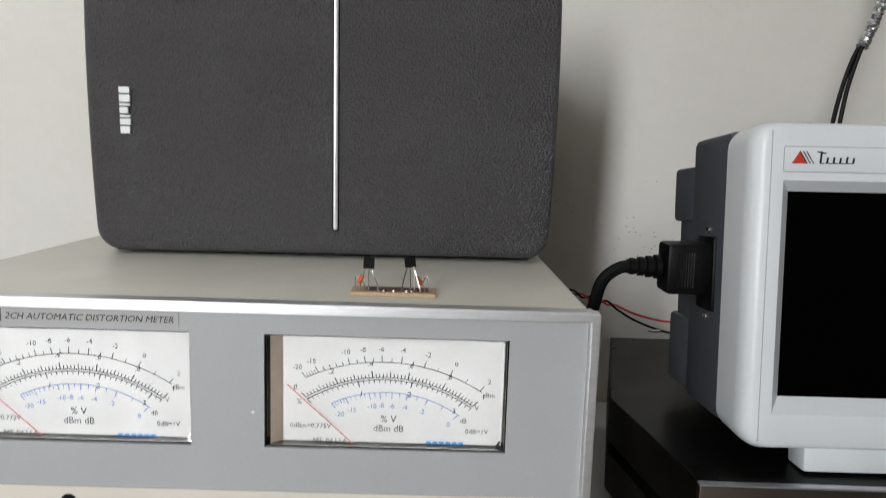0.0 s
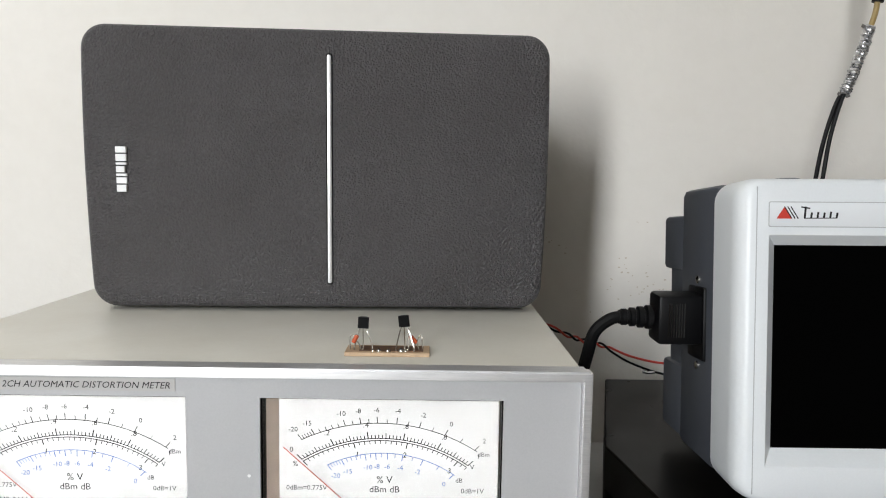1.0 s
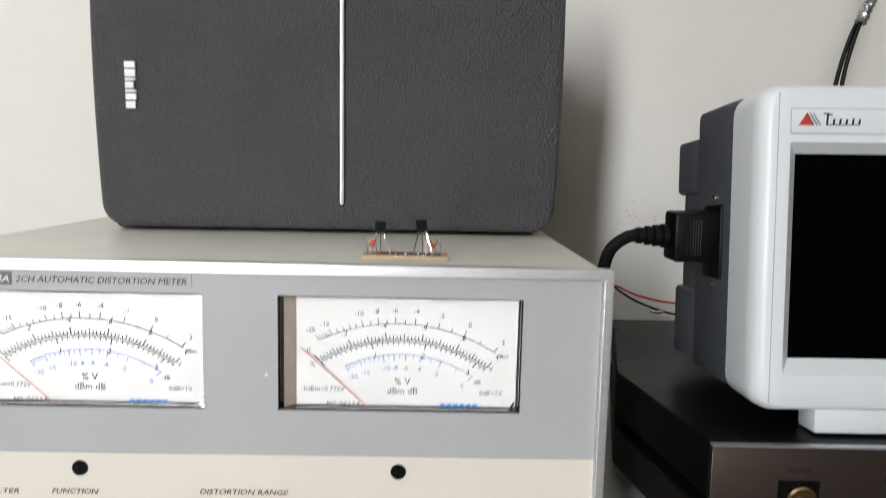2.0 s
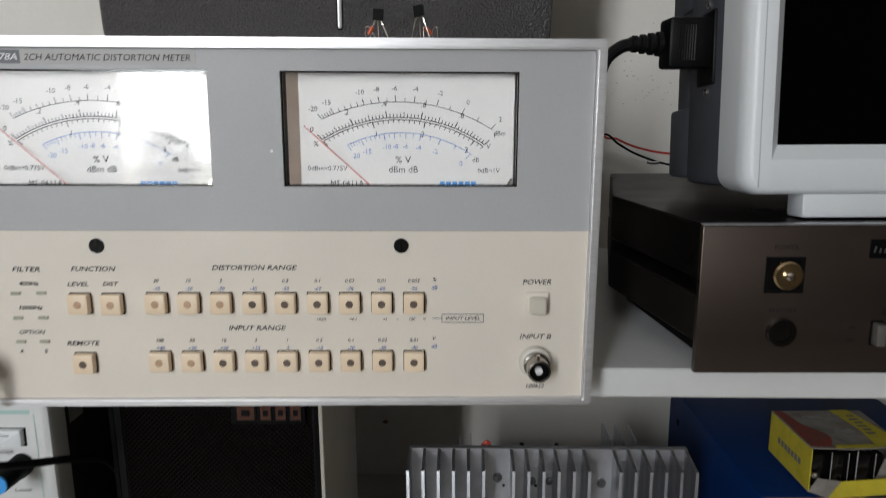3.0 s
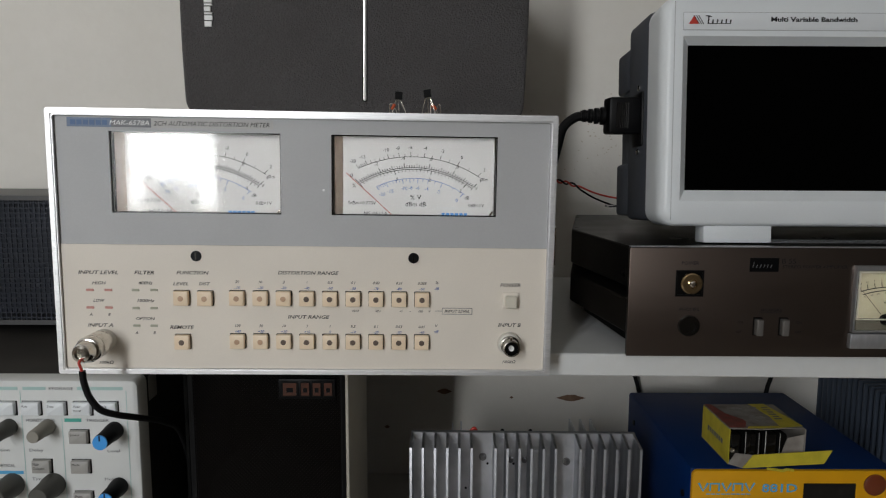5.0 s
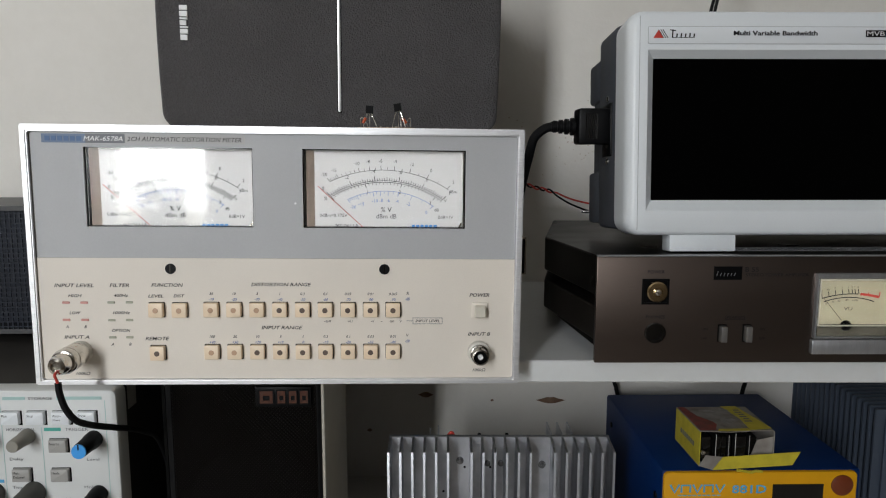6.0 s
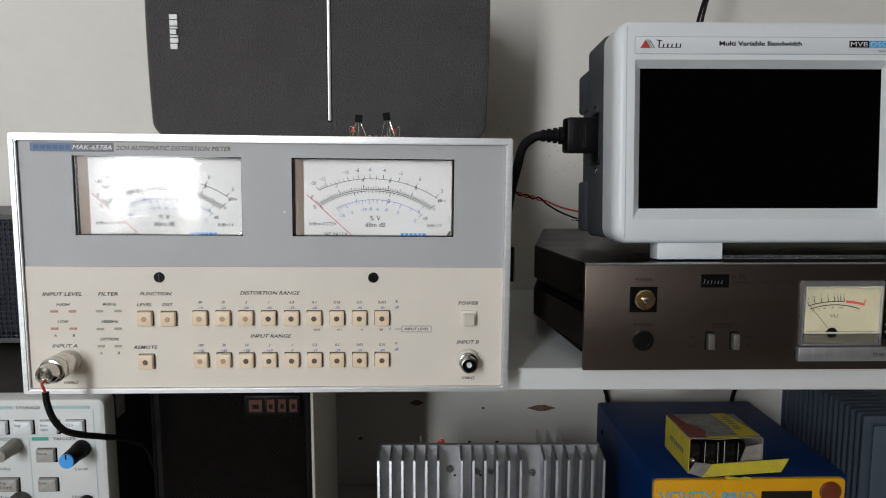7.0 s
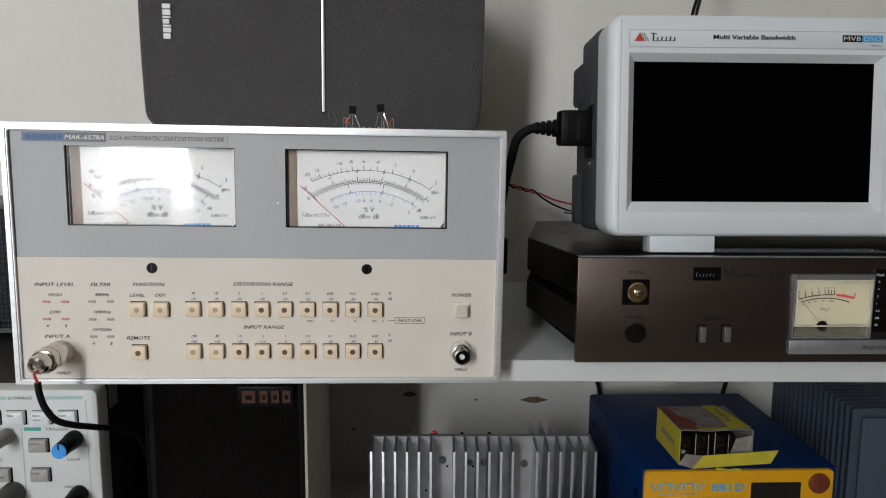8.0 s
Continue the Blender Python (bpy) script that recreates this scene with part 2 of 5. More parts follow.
def text(body, x, y, z, height, width=None, align="C", slant=0.0, bm=None, turn=0.0, depth=0.0, bold=0.0):
    """Lettering of that cap height, standing on a front at y; x is its middle (C), left (L) or right end (R), z its middle."""
    cu = bpy.data.curves.new("text", "FONT")
    cu.body, cu.size, cu.shear, cu.resolution_u = body, height / 0.7, slant, 2
    cu.extrude, cu.offset = depth, height * bold
    ob = bpy.data.objects.new("text", cu)
    me = bpy.data.meshes.new_from_object(ob)
    b = bmesh.new()
    b.from_mesh(me)
    bpy.data.objects.remove(ob), bpy.data.curves.remove(cu), bpy.data.meshes.remove(me)
    if b.verts:
        lo, hi = min(v.co.x for v in b.verts), max(v.co.x for v in b.verts)
        s = width / (hi - lo) if width else 1.0
        shift = {"C": -(lo + hi) / 2, "L": -lo, "R": -hi}[align]
        m = Matrix.Translation((x, y, z)) @ Matrix.Rotation(turn, 4, "Y")
        for v in b.verts:
            v.co = m @ Vector(((v.co.x + shift) * s, -v.co.z, v.co.y - height / 2))
    return join(bm, b)


def ribbon(points, width, y, bm):
    """A flat line of that width along points (x, z), on a front at y."""
    last = None
    for i, (x, z) in enumerate(points):
        a, c = points[max(i - 1, 0)], points[min(i + 1, len(points) - 1)]
        dx, dz = c[0] - a[0], c[1] - a[1]
        k = width / 2 / (math.hypot(dx, dz) or 1)
        pair = bm.verts.new((x - dz * k, y, z + dx * k)), bm.verts.new((x + dz * k, y, z - dx * k))
        if last:
            bm.faces.new((*last, pair[1], pair[0]))
        last = pair
    return bm


def arc3(p, q, r):
    """The circle through three points of a plane: centre, radius and a function from 0..1 to the points from p to r."""
    ax, ay, bx, by, cx, cy = *p, *q, *r
    d = 2 * (ax * (by - cy) + bx * (cy - ay) + cx * (ay - by))
    ux = ((ax * ax + ay * ay) * (by - cy) + (bx * bx + by * by) * (cy - ay) + (cx * cx + cy * cy) * (ay - by)) / d
    uy = ((ax * ax + ay * ay) * (cx - bx) + (bx * bx + by * by) * (ax - cx) + (cx * cx + cy * cy) * (bx - ax)) / d
    rad = math.hypot(ax - ux, ay - uy)
    a0, a1 = math.atan2(ay - uy, ax - ux), math.atan2(cy - uy, cx - ux)
    return (ux, uy), rad, lambda t, k=0.0: (ux + (rad + k) * math.cos(a0 + (a1 - a0) * t), uy + (rad + k) * math.sin(a0 + (a1 - a0) * t))


# ---------------------------------------------------------------- the room
WALL_Y, DESK_Z, SHELF_Z = 0.329, 0.75, 0.9693
setting("floor", box(-2.6, 2.4, BACK - 0.2, WALL_Y + 0.12, -0.06, 0.0), FLOOR, "brown wooden floor of the room")
setting("ceiling", box(-2.6, 2.4, BACK - 0.2, WALL_Y + 0.12, 2.6, 2.66), CEIL, "white painted ceiling")
setting("wall_north", box(-2.6, 2.4, WALL_Y, WALL_Y + 0.12, 0, 2.6), WALL, "off-white painted wall behind the shelf, marked and stained", "wall")
# Unseen walls that close the room; their dark paint lowers the fill light.
setting("wall_west", box(-2.6, -2.48, BACK, WALL_Y, 0, 2.6), ROOM, "plain unseen side wall, painted dark to cut bounced light", "wall")
setting("wall_east", box(2.28, 2.4, BACK, WALL_Y, 0, 2.6), ROOM, "plain unseen side wall, painted dark to cut bounced light", "wall")
setting("wall_south", plate((-2.6, 2.4), (0, 2.6), [WIN], BACK - 0.15, BACK), ROOM, "plain unseen wall with a window opening, painted dark to cut bounced light", "wall")
setting("door_1", plate(WIN[:2], WIN[2:], [(WIN[0] + 0.015, WIN[1] - 0.015, WIN[2] + 0.03, WIN[3] - 0.03)], BACK - 0.05, BACK - 0.01), MELAMINE, "white glazed door frame", "door")
# Self-glowing backdrop sheet, mirrored in the meter glass.
hedge_rand = random.Random(3)
hedge = bmesh.new()
tops = [(-6 + i * 0.25, 1.0 + 0.16 * math.sin(i * 1.3) + hedge_rand.uniform(-0.12, 0.12)) for i in range(49)]
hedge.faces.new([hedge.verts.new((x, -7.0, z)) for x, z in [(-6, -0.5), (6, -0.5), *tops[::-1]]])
setting("backdrop", hedge, GARDEN_GLOW, "pale glowing backdrop in place of a garden outside the door", "garden")
# Added shrub masks the lamp's foot, shaping its reflection in the meter glass.
shrub = thing("lamp_mask_shrub", (-0.79, BACK - 0.095, 0.0), "leafy green shrub added before the lamp to outline its reflection", "shrub")
part("stem", lathe([(0.012, 0.0), (0.009, 0.5), (0.004, 0.95), (0, 0.96)], pose(0, 0, 0), 8), BARK, shrub)
leaves = bmesh.new()
for _ in range(420):
    u = hedge_rand.uniform(-0.105, 0.10)
    top = 1.015 - 0.055 * (u / 0.10) ** 2 + 0.02 * math.sin(u * 70)
    m = pose(u, hedge_rand.uniform(-0.025, 0.025), hedge_rand.uniform(0.55, 1.0) * top, *(hedge_rand.uniform(-60, 60) for _ in range(3)))
    leaves.faces.new([leaves.verts.new(m @ Vector(p)) for p in ((-0.022, 0, 0), (-0.006, 0, -0.012), (0.016, 0, -0.008), (0.026, 0, 0.002), (0.008, 0, 0.012), (-0.012, 0, 0.010))])
tagged(part("foliage", leaves, LEAF, shrub, "dense green foliage", smooth=False), kind="stuff")
bench = thing("desk", (0, 0, 0), "pale laminate work desk against the wall", "desk")
part("desktop", box(-1.0, 1.3, -0.30, WALL_Y - 0.003, DESK_Z - 0.025, DESK_Z, 0.002), DESK, bench)
for x in (-0.98, 1.26):
    part("leg_panel", box(x, x + 0.022, -0.26, WALL_Y - 0.01, 0, DESK_Z - 0.025), DESK, bench)
shelf = thing("shelf", (0, 0, SHELF_Z - 0.0148), "white melamine shelf board above the desk", "shelf")
part("board", box(-0.100, 1.28, 0.0343, WALL_Y - 0.002, 0, 0.0148, 0.0008, 1), MELAMINE, shelf)
part("support_panel", box(1.262, 1.278, 0.04, WALL_Y - 0.004, DESK_Z - SHELF_Z + 0.0148, -0.0002), MELAMINE, shelf)
part("support_panel", box(-0.100, -0.086, 0.185, WALL_Y - 0.004, DESK_Z - SHELF_Z + 0.0148, -0.0002), MELAMINE, shelf)

# ---------------------------------------------------------------- the distortion meter
MZ = 0.9645                                   # lower edge of its bezel


def meter_scale(win, parent):
    """One moving-coil instrument behind its window (x0, x1, z0, z1): card, print, needle, glass."""
    x0, x1, z0, z1 = win
    y = 0.0085
    inst = part("instrument", plate((x0 - 0.001, x1 + 0.001), (z0 - 0.001, z1 + 0.001), [(x0 + 0.0006, x1 - 0.0006, z0 + 0.0006, z1 - 0.0006)], 0.0032, 0.013), BLACK_GLOSS, parent, "black instrument housing")
    # Tan strip slanting back to the left edge of the card.
    flank = bmesh.new()
    flank.faces.new([flank.verts.new(p) for p in ((x0 + 0.0019, 0.0046, z0), (x0 + 0.0064, y + 0.0002, z0), (x0 + 0.0064, y + 0.0002, z1), (x0 + 0.0019, 0.0046, z1))])
    bmesh.ops.solidify(flank, geom=flank.faces[:], thickness=0.0004)
    part("side_flank", flank, TAN_STRIP, inst, "slanted tan strip beside the scale card")
    part("scale_card", box(x0 + 0.0022, x1 - 0.0012, y, y + 0.001, z0 - 0.0006, z1 + 0.0004), PAPER, inst, "white printed scale card")
    k = (x1 - x0) / 95.0

    def at(u, v):
        return x0 + u * k, z1 - v * k

    y -= 0.00015
    ink, blue = bmesh.new(), bmesh.new()
    pivot = at(48.7, 60.5)
    arcs = [arc3(at(15.1, 18.9), at(46.6, 11.8), at(85.4, 23.2)), arc3(at(15.1, 27.1), at(48.7, 18.1), at(81.8, 29.0)), arc3(at(25.4, 29.3), at(48.0, 24.2), at(76.7, 33.3))]
    for (c, r, f), w, bm in zip(arcs, (0.28, 0.34, 0.28), (ink, ink, blue)):
        ribbon([f(i / 40) for i in range(41)], w * k, y, bm)
    ribbon([arcs[1][2](i / 40, -0.9 * k) for i in range(41)], 0.34 * k, y, ink)

    def tick(i, t, length, bm, width=0.32, start=0.0):
        (x, z) = arcs[i][2](t, start * k)
        dx, dz = x - pivot[0], z - pivot[1]
        d = math.hypot(dx, dz)
        e = length * k / d
        ribbon([(x, z), (x + dx * e, z + dz * e)], width * k, y, bm)
        return x + dx * e * 2.1, z + dz * e * 2.1

    def label(p, s, h, bm, slant=0.0):
        text(s, p[0], y, p[1], h * k, None, "C", slant, bm)

    for i, signs, stops in ((0, 1, (0.0, 0.075, 0.25, 0.335, 0.425, 0.53, 0.655, 0.80, 0.985)), (2, -1, (0.0, 0.11, 0.29, 0.37, 0.46, 0.575, 0.73, 0.985))):
        bm = ink if i == 0 else blue
        names = ("-20", "-15", "-10", "-8", "-6", "-4", "-2", "0", "2")
        for j, t in enumerate(stops):
            label(tick(i, t, 2.6 * signs, bm), names[j], 2.0, bm)
        for a, b, n in ((0, 1, 5), (1, 2, 5), (2, 3, 2), (3, 4, 2), (4, 5, 2), (5, 6, 2), (6, 7, 2), (7, 8, 2)):
            if b < len(stops):
                for q in range(1, n):
                    tick(i, stops[a] + (stops[b] - stops[a]) * q / n, 1.7 * signs, bm, 0.26)
    for j in range(51):
        t = j / 50
        big, mid = j % 10 == 0, j % 5 == 0
        p = tick(1, t, 2.8 if big else 2.2 if mid else 1.5, ink, 0.42 if big else 0.32)
        if big:
            label(p, ("0", ".2", ".4", ".6", ".8", "1")[j // 10], 2.2, ink, 0.1)
    for j in range(33):
        t = j / 32
        p = tick(1, t, -2.4 if j % 10 == 0 else -1.4, ink, 0.4 if j % 10 == 0 else 0.28, -0.9)
        if j % 10 == 0 and j:
            label(p, str(j // 10), 2.2, ink, 0.1)
    for s, u, v, h, bm in (("dBm", 88, 24.3, 1.9, ink), ("V", 83.5, 29.6, 2.0, ink), ("dB", 78.3, 35.2, 1.9, ink), ("%", 12.5, 28.8, 2.2, ink), ("% V", 48.3, 35.2, 2.9, ink), ("dBm dB", 48.3, 39.2, 2.7, ink), ("0dBm=0.775V", 17.0, 38.8, 2.0, ink), ("0dB=1V", 83.8, 39.6, 2.0, ink), ("MS-0611A", 25, 45.0, 2.3, ink)):
        label(at(u, v), s, h, bm)
    part("scale_print", ink, INK_SCALE, inst, "black scale markings", smooth=False)
    part("blue_scale_print", blue, INK_BLUE, inst, "blue decibel scale markings", smooth=False)
    marks = bmesh.new()
    for i in range(6):
        u = 63.5 + i * 2.6
        (xa, za) = at(u, 46.2)
        box(xa, xa + 2.0 * k, y, y + 0.0001, za, za + 2.0 * k, bm=marks)
    part("maker_mark", marks, BLUE_MARK, inst, "blue maker's mark as plain blocks")
    needle = bmesh.new()
    (ax, az), (bx, bz) = at(8.0, 21.5), at(36.0, 47.0)
    ribbon([(ax, az), (bx, bz)], 0.42 * k, y - 0.0016, needle)
    part("needle", needle, NEEDLE_RED, inst, "thin red needle at rest")
    for u in (3.6, 90.6):
        part("card_clip", ribbon([at(u, 47), at(u + (0.8 if u < 9 else 2.6), 43)], 0.9 * k, y - 0.001, bmesh.new()), CHROME, inst)
    pane = part("glass_pane", box(x0 + 0.0007, x1 - 0.0007, 0.0034, 0.0042, z0 + 0.0007, z1 - 0.0007), GLASS, inst, "clear flat instrument glass")
    pane.visible_shadow = False


TAN_STRIP = material("tan_strip", (0.58, 0.48, 0.40), 0.35, stain=0.3, stain_scale=60)
BLUE_MARK = material("blue_mark", (0.03, 0.18, 0.45), 0.5)
STRIP_BLUE = material("blue_grey_plate", (0.12, 0.18, 0.29), 0.45, stain=0.2, stain_scale=60)
PINK = material("pink_lens", (0.62, 0.30, 0.26), 0.35)
GREEN_LENS = material("pale_green_lens", (0.40, 0.40, 0.31), 0.35)
GLASS = glass("clear_glass", rough=0.05)
METER = Matrix.Translation((0, 0, MZ)) @ pose(0, 0, 0, 0.03, 0.59, 2.81)      # it stands a little askew on the shelf
meter = thing("distortion_meter", METER, "grey and cream distortion meter with two needle windows and aluminium bezel", "test instrument")
part("case", box(-0.1432, 0.1432, 0.0115, 0.288, 0.0100, 0.1553, 0.0015), CASE_BEIGE, meter, "beige enamelled steel case")
for x in (-0.12, 0.12):
    for y in (0.045, 0.26):
        part("foot", lathe([(0.007, 0), (0.008, 0.001), (0.008, 0.0052)], pose(x, y, 0.0050)), RUBBER, meter)
ring = bmesh.new()
for e, y0, y1 in ((0.0, -0.0015, 0.0045), (0.0008, 0.0057, 0.0113)):
    r = plate((-0.1478 + e, 0.1457 - e), (e + 0.0002, 0.1561 - e), [(-0.1440, 0.1417, 0.0033, 0.1520)], y0, y1)
    edges = [d for d in r.edges if d.is_manifold and d.calc_face_angle(0) > 1]
    bmesh.ops.bevel(r, geom=edges, offset=0.0007, segments=2, affect="EDGES")
    join(ring, r)
plate((-0.1464, 0.1443), (0.0012, 0.1547), [(-0.1440, 0.1417, 0.0033, 0.1520)], 0.0044, 0.0058, bm=ring)
part("bezel", ring, ALU, meter, "worn extruded aluminium bezel")
LW, RW = (-0.1134, -0.0156, 1.0609 - MZ, 1.1079 - MZ), (0.0137, 0.1109, 1.0609 - MZ, 1.1078 - MZ)
HOLES = [(-0.0657, 1.0359 - MZ), (0.0622, 1.0360 - MZ)]
SPLIT = 1.0424 - MZ
part("upper_panel", plate((-0.1439, 0.1416), (SPLIT, 0.1519), [LW, RW], 0.0016, 0.0032), PANEL_GREY, meter, "grey painted upper front panel")
low = part("lower_panel", box(-0.1439, 0.1416, 0.0012, 0.0030, 0.0034, SPLIT - 0.0001), PANEL_CREAM, meter, "cream painted lower front panel")
for w in (LW, RW):
    meter_scale(w, meter)
F = 0.00105                                    # just in front of the lower panel
for x, z in HOLES:
    screw = part("zero_screw", lathe([(0, 0.0006), (0.0030, 0.0006), (0.0032, 0.0001), (0.0032, -0.0002)], facing(x, F, z)), BLACK, meter, "black slotted zero adjusting screw")
    part("slot", box(x - 0.0004, x + 0.0004, F - 0.0008, F - 0.0005, z - 0.0024, z + 0.0024), BLACK_GLOSS, screw)
part("model_plate", box(-0.1365, -0.1116, 0.0011, 0.0016, 1.1101 - MZ, 1.1153 - MZ), STRIP_BLUE, meter, "blue-grey maker's plate")
part("model_plate", box(-0.1115, -0.0890, 0.0011, 0.0016, 1.1101 - MZ, 1.1153 - MZ), material("slate_plate", (0.13, 0.135, 0.15), 0.45, stain=0.2, stain_scale=60), meter, "slate grey model plate")
part("title_plate", box(-0.0889, -0.0196, 0.0012, 0.0016, 1.1101 - MZ, 1.1153 - MZ), material("pale_plate", (0.47, 0.46, 0.45), 0.5), meter, "pale title plate")
logo = bmesh.new()
for i in range(6):
    box(-0.1345 + i * 0.0036, -0.1317 + i * 0.0036, 0.0009, 0.0011, 1.1112 - MZ, 1.1140 - MZ, bm=logo)
part("maker_mark", logo, material("dull_blue_print", (0.05, 0.12, 0.27), 0.5), meter)
part("lettering", text("MAK-6578A", -0.1012, 0.0010, 1.1127 - MZ, 0.0027, 0.0225, "C", 0.25), WHITE_PAINT, meter, "white model lettering", smooth=False)
part("lettering", text("2CH AUTOMATIC DISTORTION METER", -0.0545, 0.0011, 1.1126 - MZ, 0.0026, 0.0660, "C", 0.25), INK, meter, smooth=False)


def word(s, x, z, h, w=None, mat=None, slant=0.25):
    part("lettering", text(s, x, F, z - MZ, h, w, "C", slant, bold=0.018), mat or INK_PRINT, meter, smooth=False)


for w in (("INPUT LEVEL", -0.1229, 1.0257, 0.0021, 0.0232), ("HIGH", -0.1227, 1.0194, 0.0018, 0.0080), ("LOW", -0.1232, 1.0089, 0.0018, 0.0066),
          ("A", -0.1283, 1.0004, 0.0017), ("B", -0.1175, 1.0004, 0.0017), ("INPUT A", -0.1230, 0.9940, 0.0021, 0.0148), ("100k\u03a9", -0.1205, 0.9712, 0.0018, 0.0085),
          ("FILTER", -0.0962, 1.0258, 0.0021, 0.0116), ("400Hz", -0.0956, 1.0196, 0.0018, 0.0085), ("1000Hz", -0.0958, 1.0090, 0.0018, 0.0102),
          ("OPTION", -0.0965, 0.9981, 0.0018, 0.0110), ("A", -0.1020, 0.9895, 0.0017), ("B", -0.0915, 0.9895, 0.0017), ("FUNCTION", -0.0680, 1.0260, 0.0021, 0.0188),
          ("LEVEL", -0.0751, 1.0193, 0.0018, 0.0090), ("DIST", -0.0613, 1.0194, 0.0018, 0.0066), ("REMOTE", -0.0752, 0.9930, 0.0021, 0.0142),
          ("DISTORTION RANGE", -0.0001, 1.0265, 0.0021, 0.0360), ("INPUT RANGE", -0.0001, 0.9998, 0.0021, 0.0248), ("POWER", 0.1204, 1.0202, 0.0022, 0.0123),
          ("INPUT B", 0.1205, 0.9957, 0.0022, 0.0138), ("100k\u03a9", 0.1209, 0.9728, 0.0018, 0.0080)):
    word(*w)
word("%", 0.0764, 1.0213, 0.0017)
word("dB", 0.0764, 1.0177, 0.0017, mat=INK_BLUE)
word("V", 0.0764, 0.9949, 0.0017)
word("dB", 0.0764, 0.9913, 0.0017, mat=INK_BLUE)
TOP_A, TOP_B = ("30", "10", "3", "1", "0.3", "0.1", "0.03", "0.01", "0.003"), ("-10", "-20", "-30", "-40", "-50", "-60", "-70", "-80", "-90")
LOW_A, LOW_B = ("100", "30", "10", "3", "1", "0.3", "0.1", "0.03", "0.01"), ("+40", "+30", "+20", "+10", "0", "-10", "-20", "-30", "-40")
key_body = mesh_of("push_button", outline(rounded(-0.0043, 0.0043, -0.0043, 0.0043, 0.0006, 3), -0.0034, 0, 0.0005), BUTTON)
key_lens = mesh_of("lens", lathe([(0, 0.0037), (0.0015, 0.0036), (0.0017, 0.0033), (0.0017, 0.0030)], FRONT, 16), LENS)
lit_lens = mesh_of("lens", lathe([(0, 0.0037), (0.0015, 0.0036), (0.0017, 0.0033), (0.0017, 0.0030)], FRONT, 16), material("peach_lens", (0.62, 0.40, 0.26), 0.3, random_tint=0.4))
key_well = mesh_of("key_well", outline(rounded(-0.0047, 0.0047, -0.0047, 0.0047, 0.0004, 2), -0.0001, 0.0005), BLACK_MATT)
BUTTONS = [(-0.0746, 1.0109), (-0.0608, 1.0108), (-0.0748, 0.9843)]
for i in range(9):
    xt, xb = -0.0421 + i * 0.01370, -0.0423 + i * 0.01373
    BUTTONS += [(xt, 1.0111), (xb, 0.9849)]
    word(TOP_A[i], xt, 1.0208, 0.0016)
    word(TOP_B[i], xt, 1.0173, 0.0016, mat=INK_BLUE)
    word(LOW_A[i], xb, 0.9942, 0.0016)
    word(LOW_B[i], xb, 0.9907, 0.0016, mat=INK_BLUE)
PEACH = {b for i, b in enumerate(BUTTONS) if i in (0, 1, 3, 4, 5, 6, 7)}
for x, z in BUTTONS:
    part("key_well", key_well, None, meter, at=(x, F, z - MZ))
    k = part("push_button", key_body, None, meter, at=(x, F, z - MZ))
    part("lens", lit_lens if (x, z) in PEACH else key_lens, None, k, "peach lens" if (x, z) in PEACH else "")
for s, x in (("<0.03", 0.0276), ("<0.1", 0.0413), ("<1", 0.0550), ("~", 0.0605), ("100", 0.0668), ("V", 0.0722)):
    word(s, x, 1.0037, 0.0013)
frame_box = plate((0.0795, 0.0978), (1.0020 - MZ, 1.0060 - MZ), [(0.0798, 0.0975, 1.0023 - MZ, 1.0057 - MZ)], F - 0.00005, F)
box(0.0755, 0.0795, F - 0.00005, F, 1.00385 - MZ, 1.00415 - MZ, bm=frame_box)
part("printed_box", frame_box, INK_GREY, meter)
word("INPUT LEVEL", 0.0887, 1.0040, 0.0016, 0.0150)
led = mesh_of("indicator", box(-0.0022, 0.0022, -0.0005, 0.0002, -0.0007, 0.0007, 0.0002, 1), PINK)
led_b = mesh_of("indicator", box(-0.0021, 0.0021, -0.0005, 0.0002, -0.0007, 0.0007, 0.0002, 1), GREEN_LENS)
for x, z in ((-0.1281, 1.0152), (-0.1174, 1.0152), (-0.1284, 1.0046), (-0.1175, 1.0046)):
    part("indicator", led, None, meter, "pink indicator lens", at=(x, F, z - MZ))
for x, z in ((-0.1016, 1.0153), (-0.0908, 1.0154), (-0.1017, 1.0044), (-0.0912, 1.0045), (-0.1017, 0.9938), (-0.0916, 0.9938)):
    part("indicator", led_b, None, meter, "pale green indicator lens", at=(x, F, z - MZ))
part("power_bezel", outline(rounded(0.1158, 0.1255, 1.0062 - MZ, 1.0158 - MZ, 0.0006, 3), -0.0006, 0.0012, 0.0003), PANEL_CREAM, meter, "cream power switch surround")
part("power_button", box(0.1172, 0.1242, -0.0048, 0.001, 1.0070 - MZ, 1.0142 - MZ, 0.0007, 1), material("power_key", (0.66, 0.62, 0.53), 0.35), meter, "square cream power button", smooth=False)


DULL_NICKEL = material("dull_nickel", (0.34, 0.32, 0.29), 0.26, 1.0, stain=0.4, stain_scale=90, dark=(0.14, 0.12, 0.10))


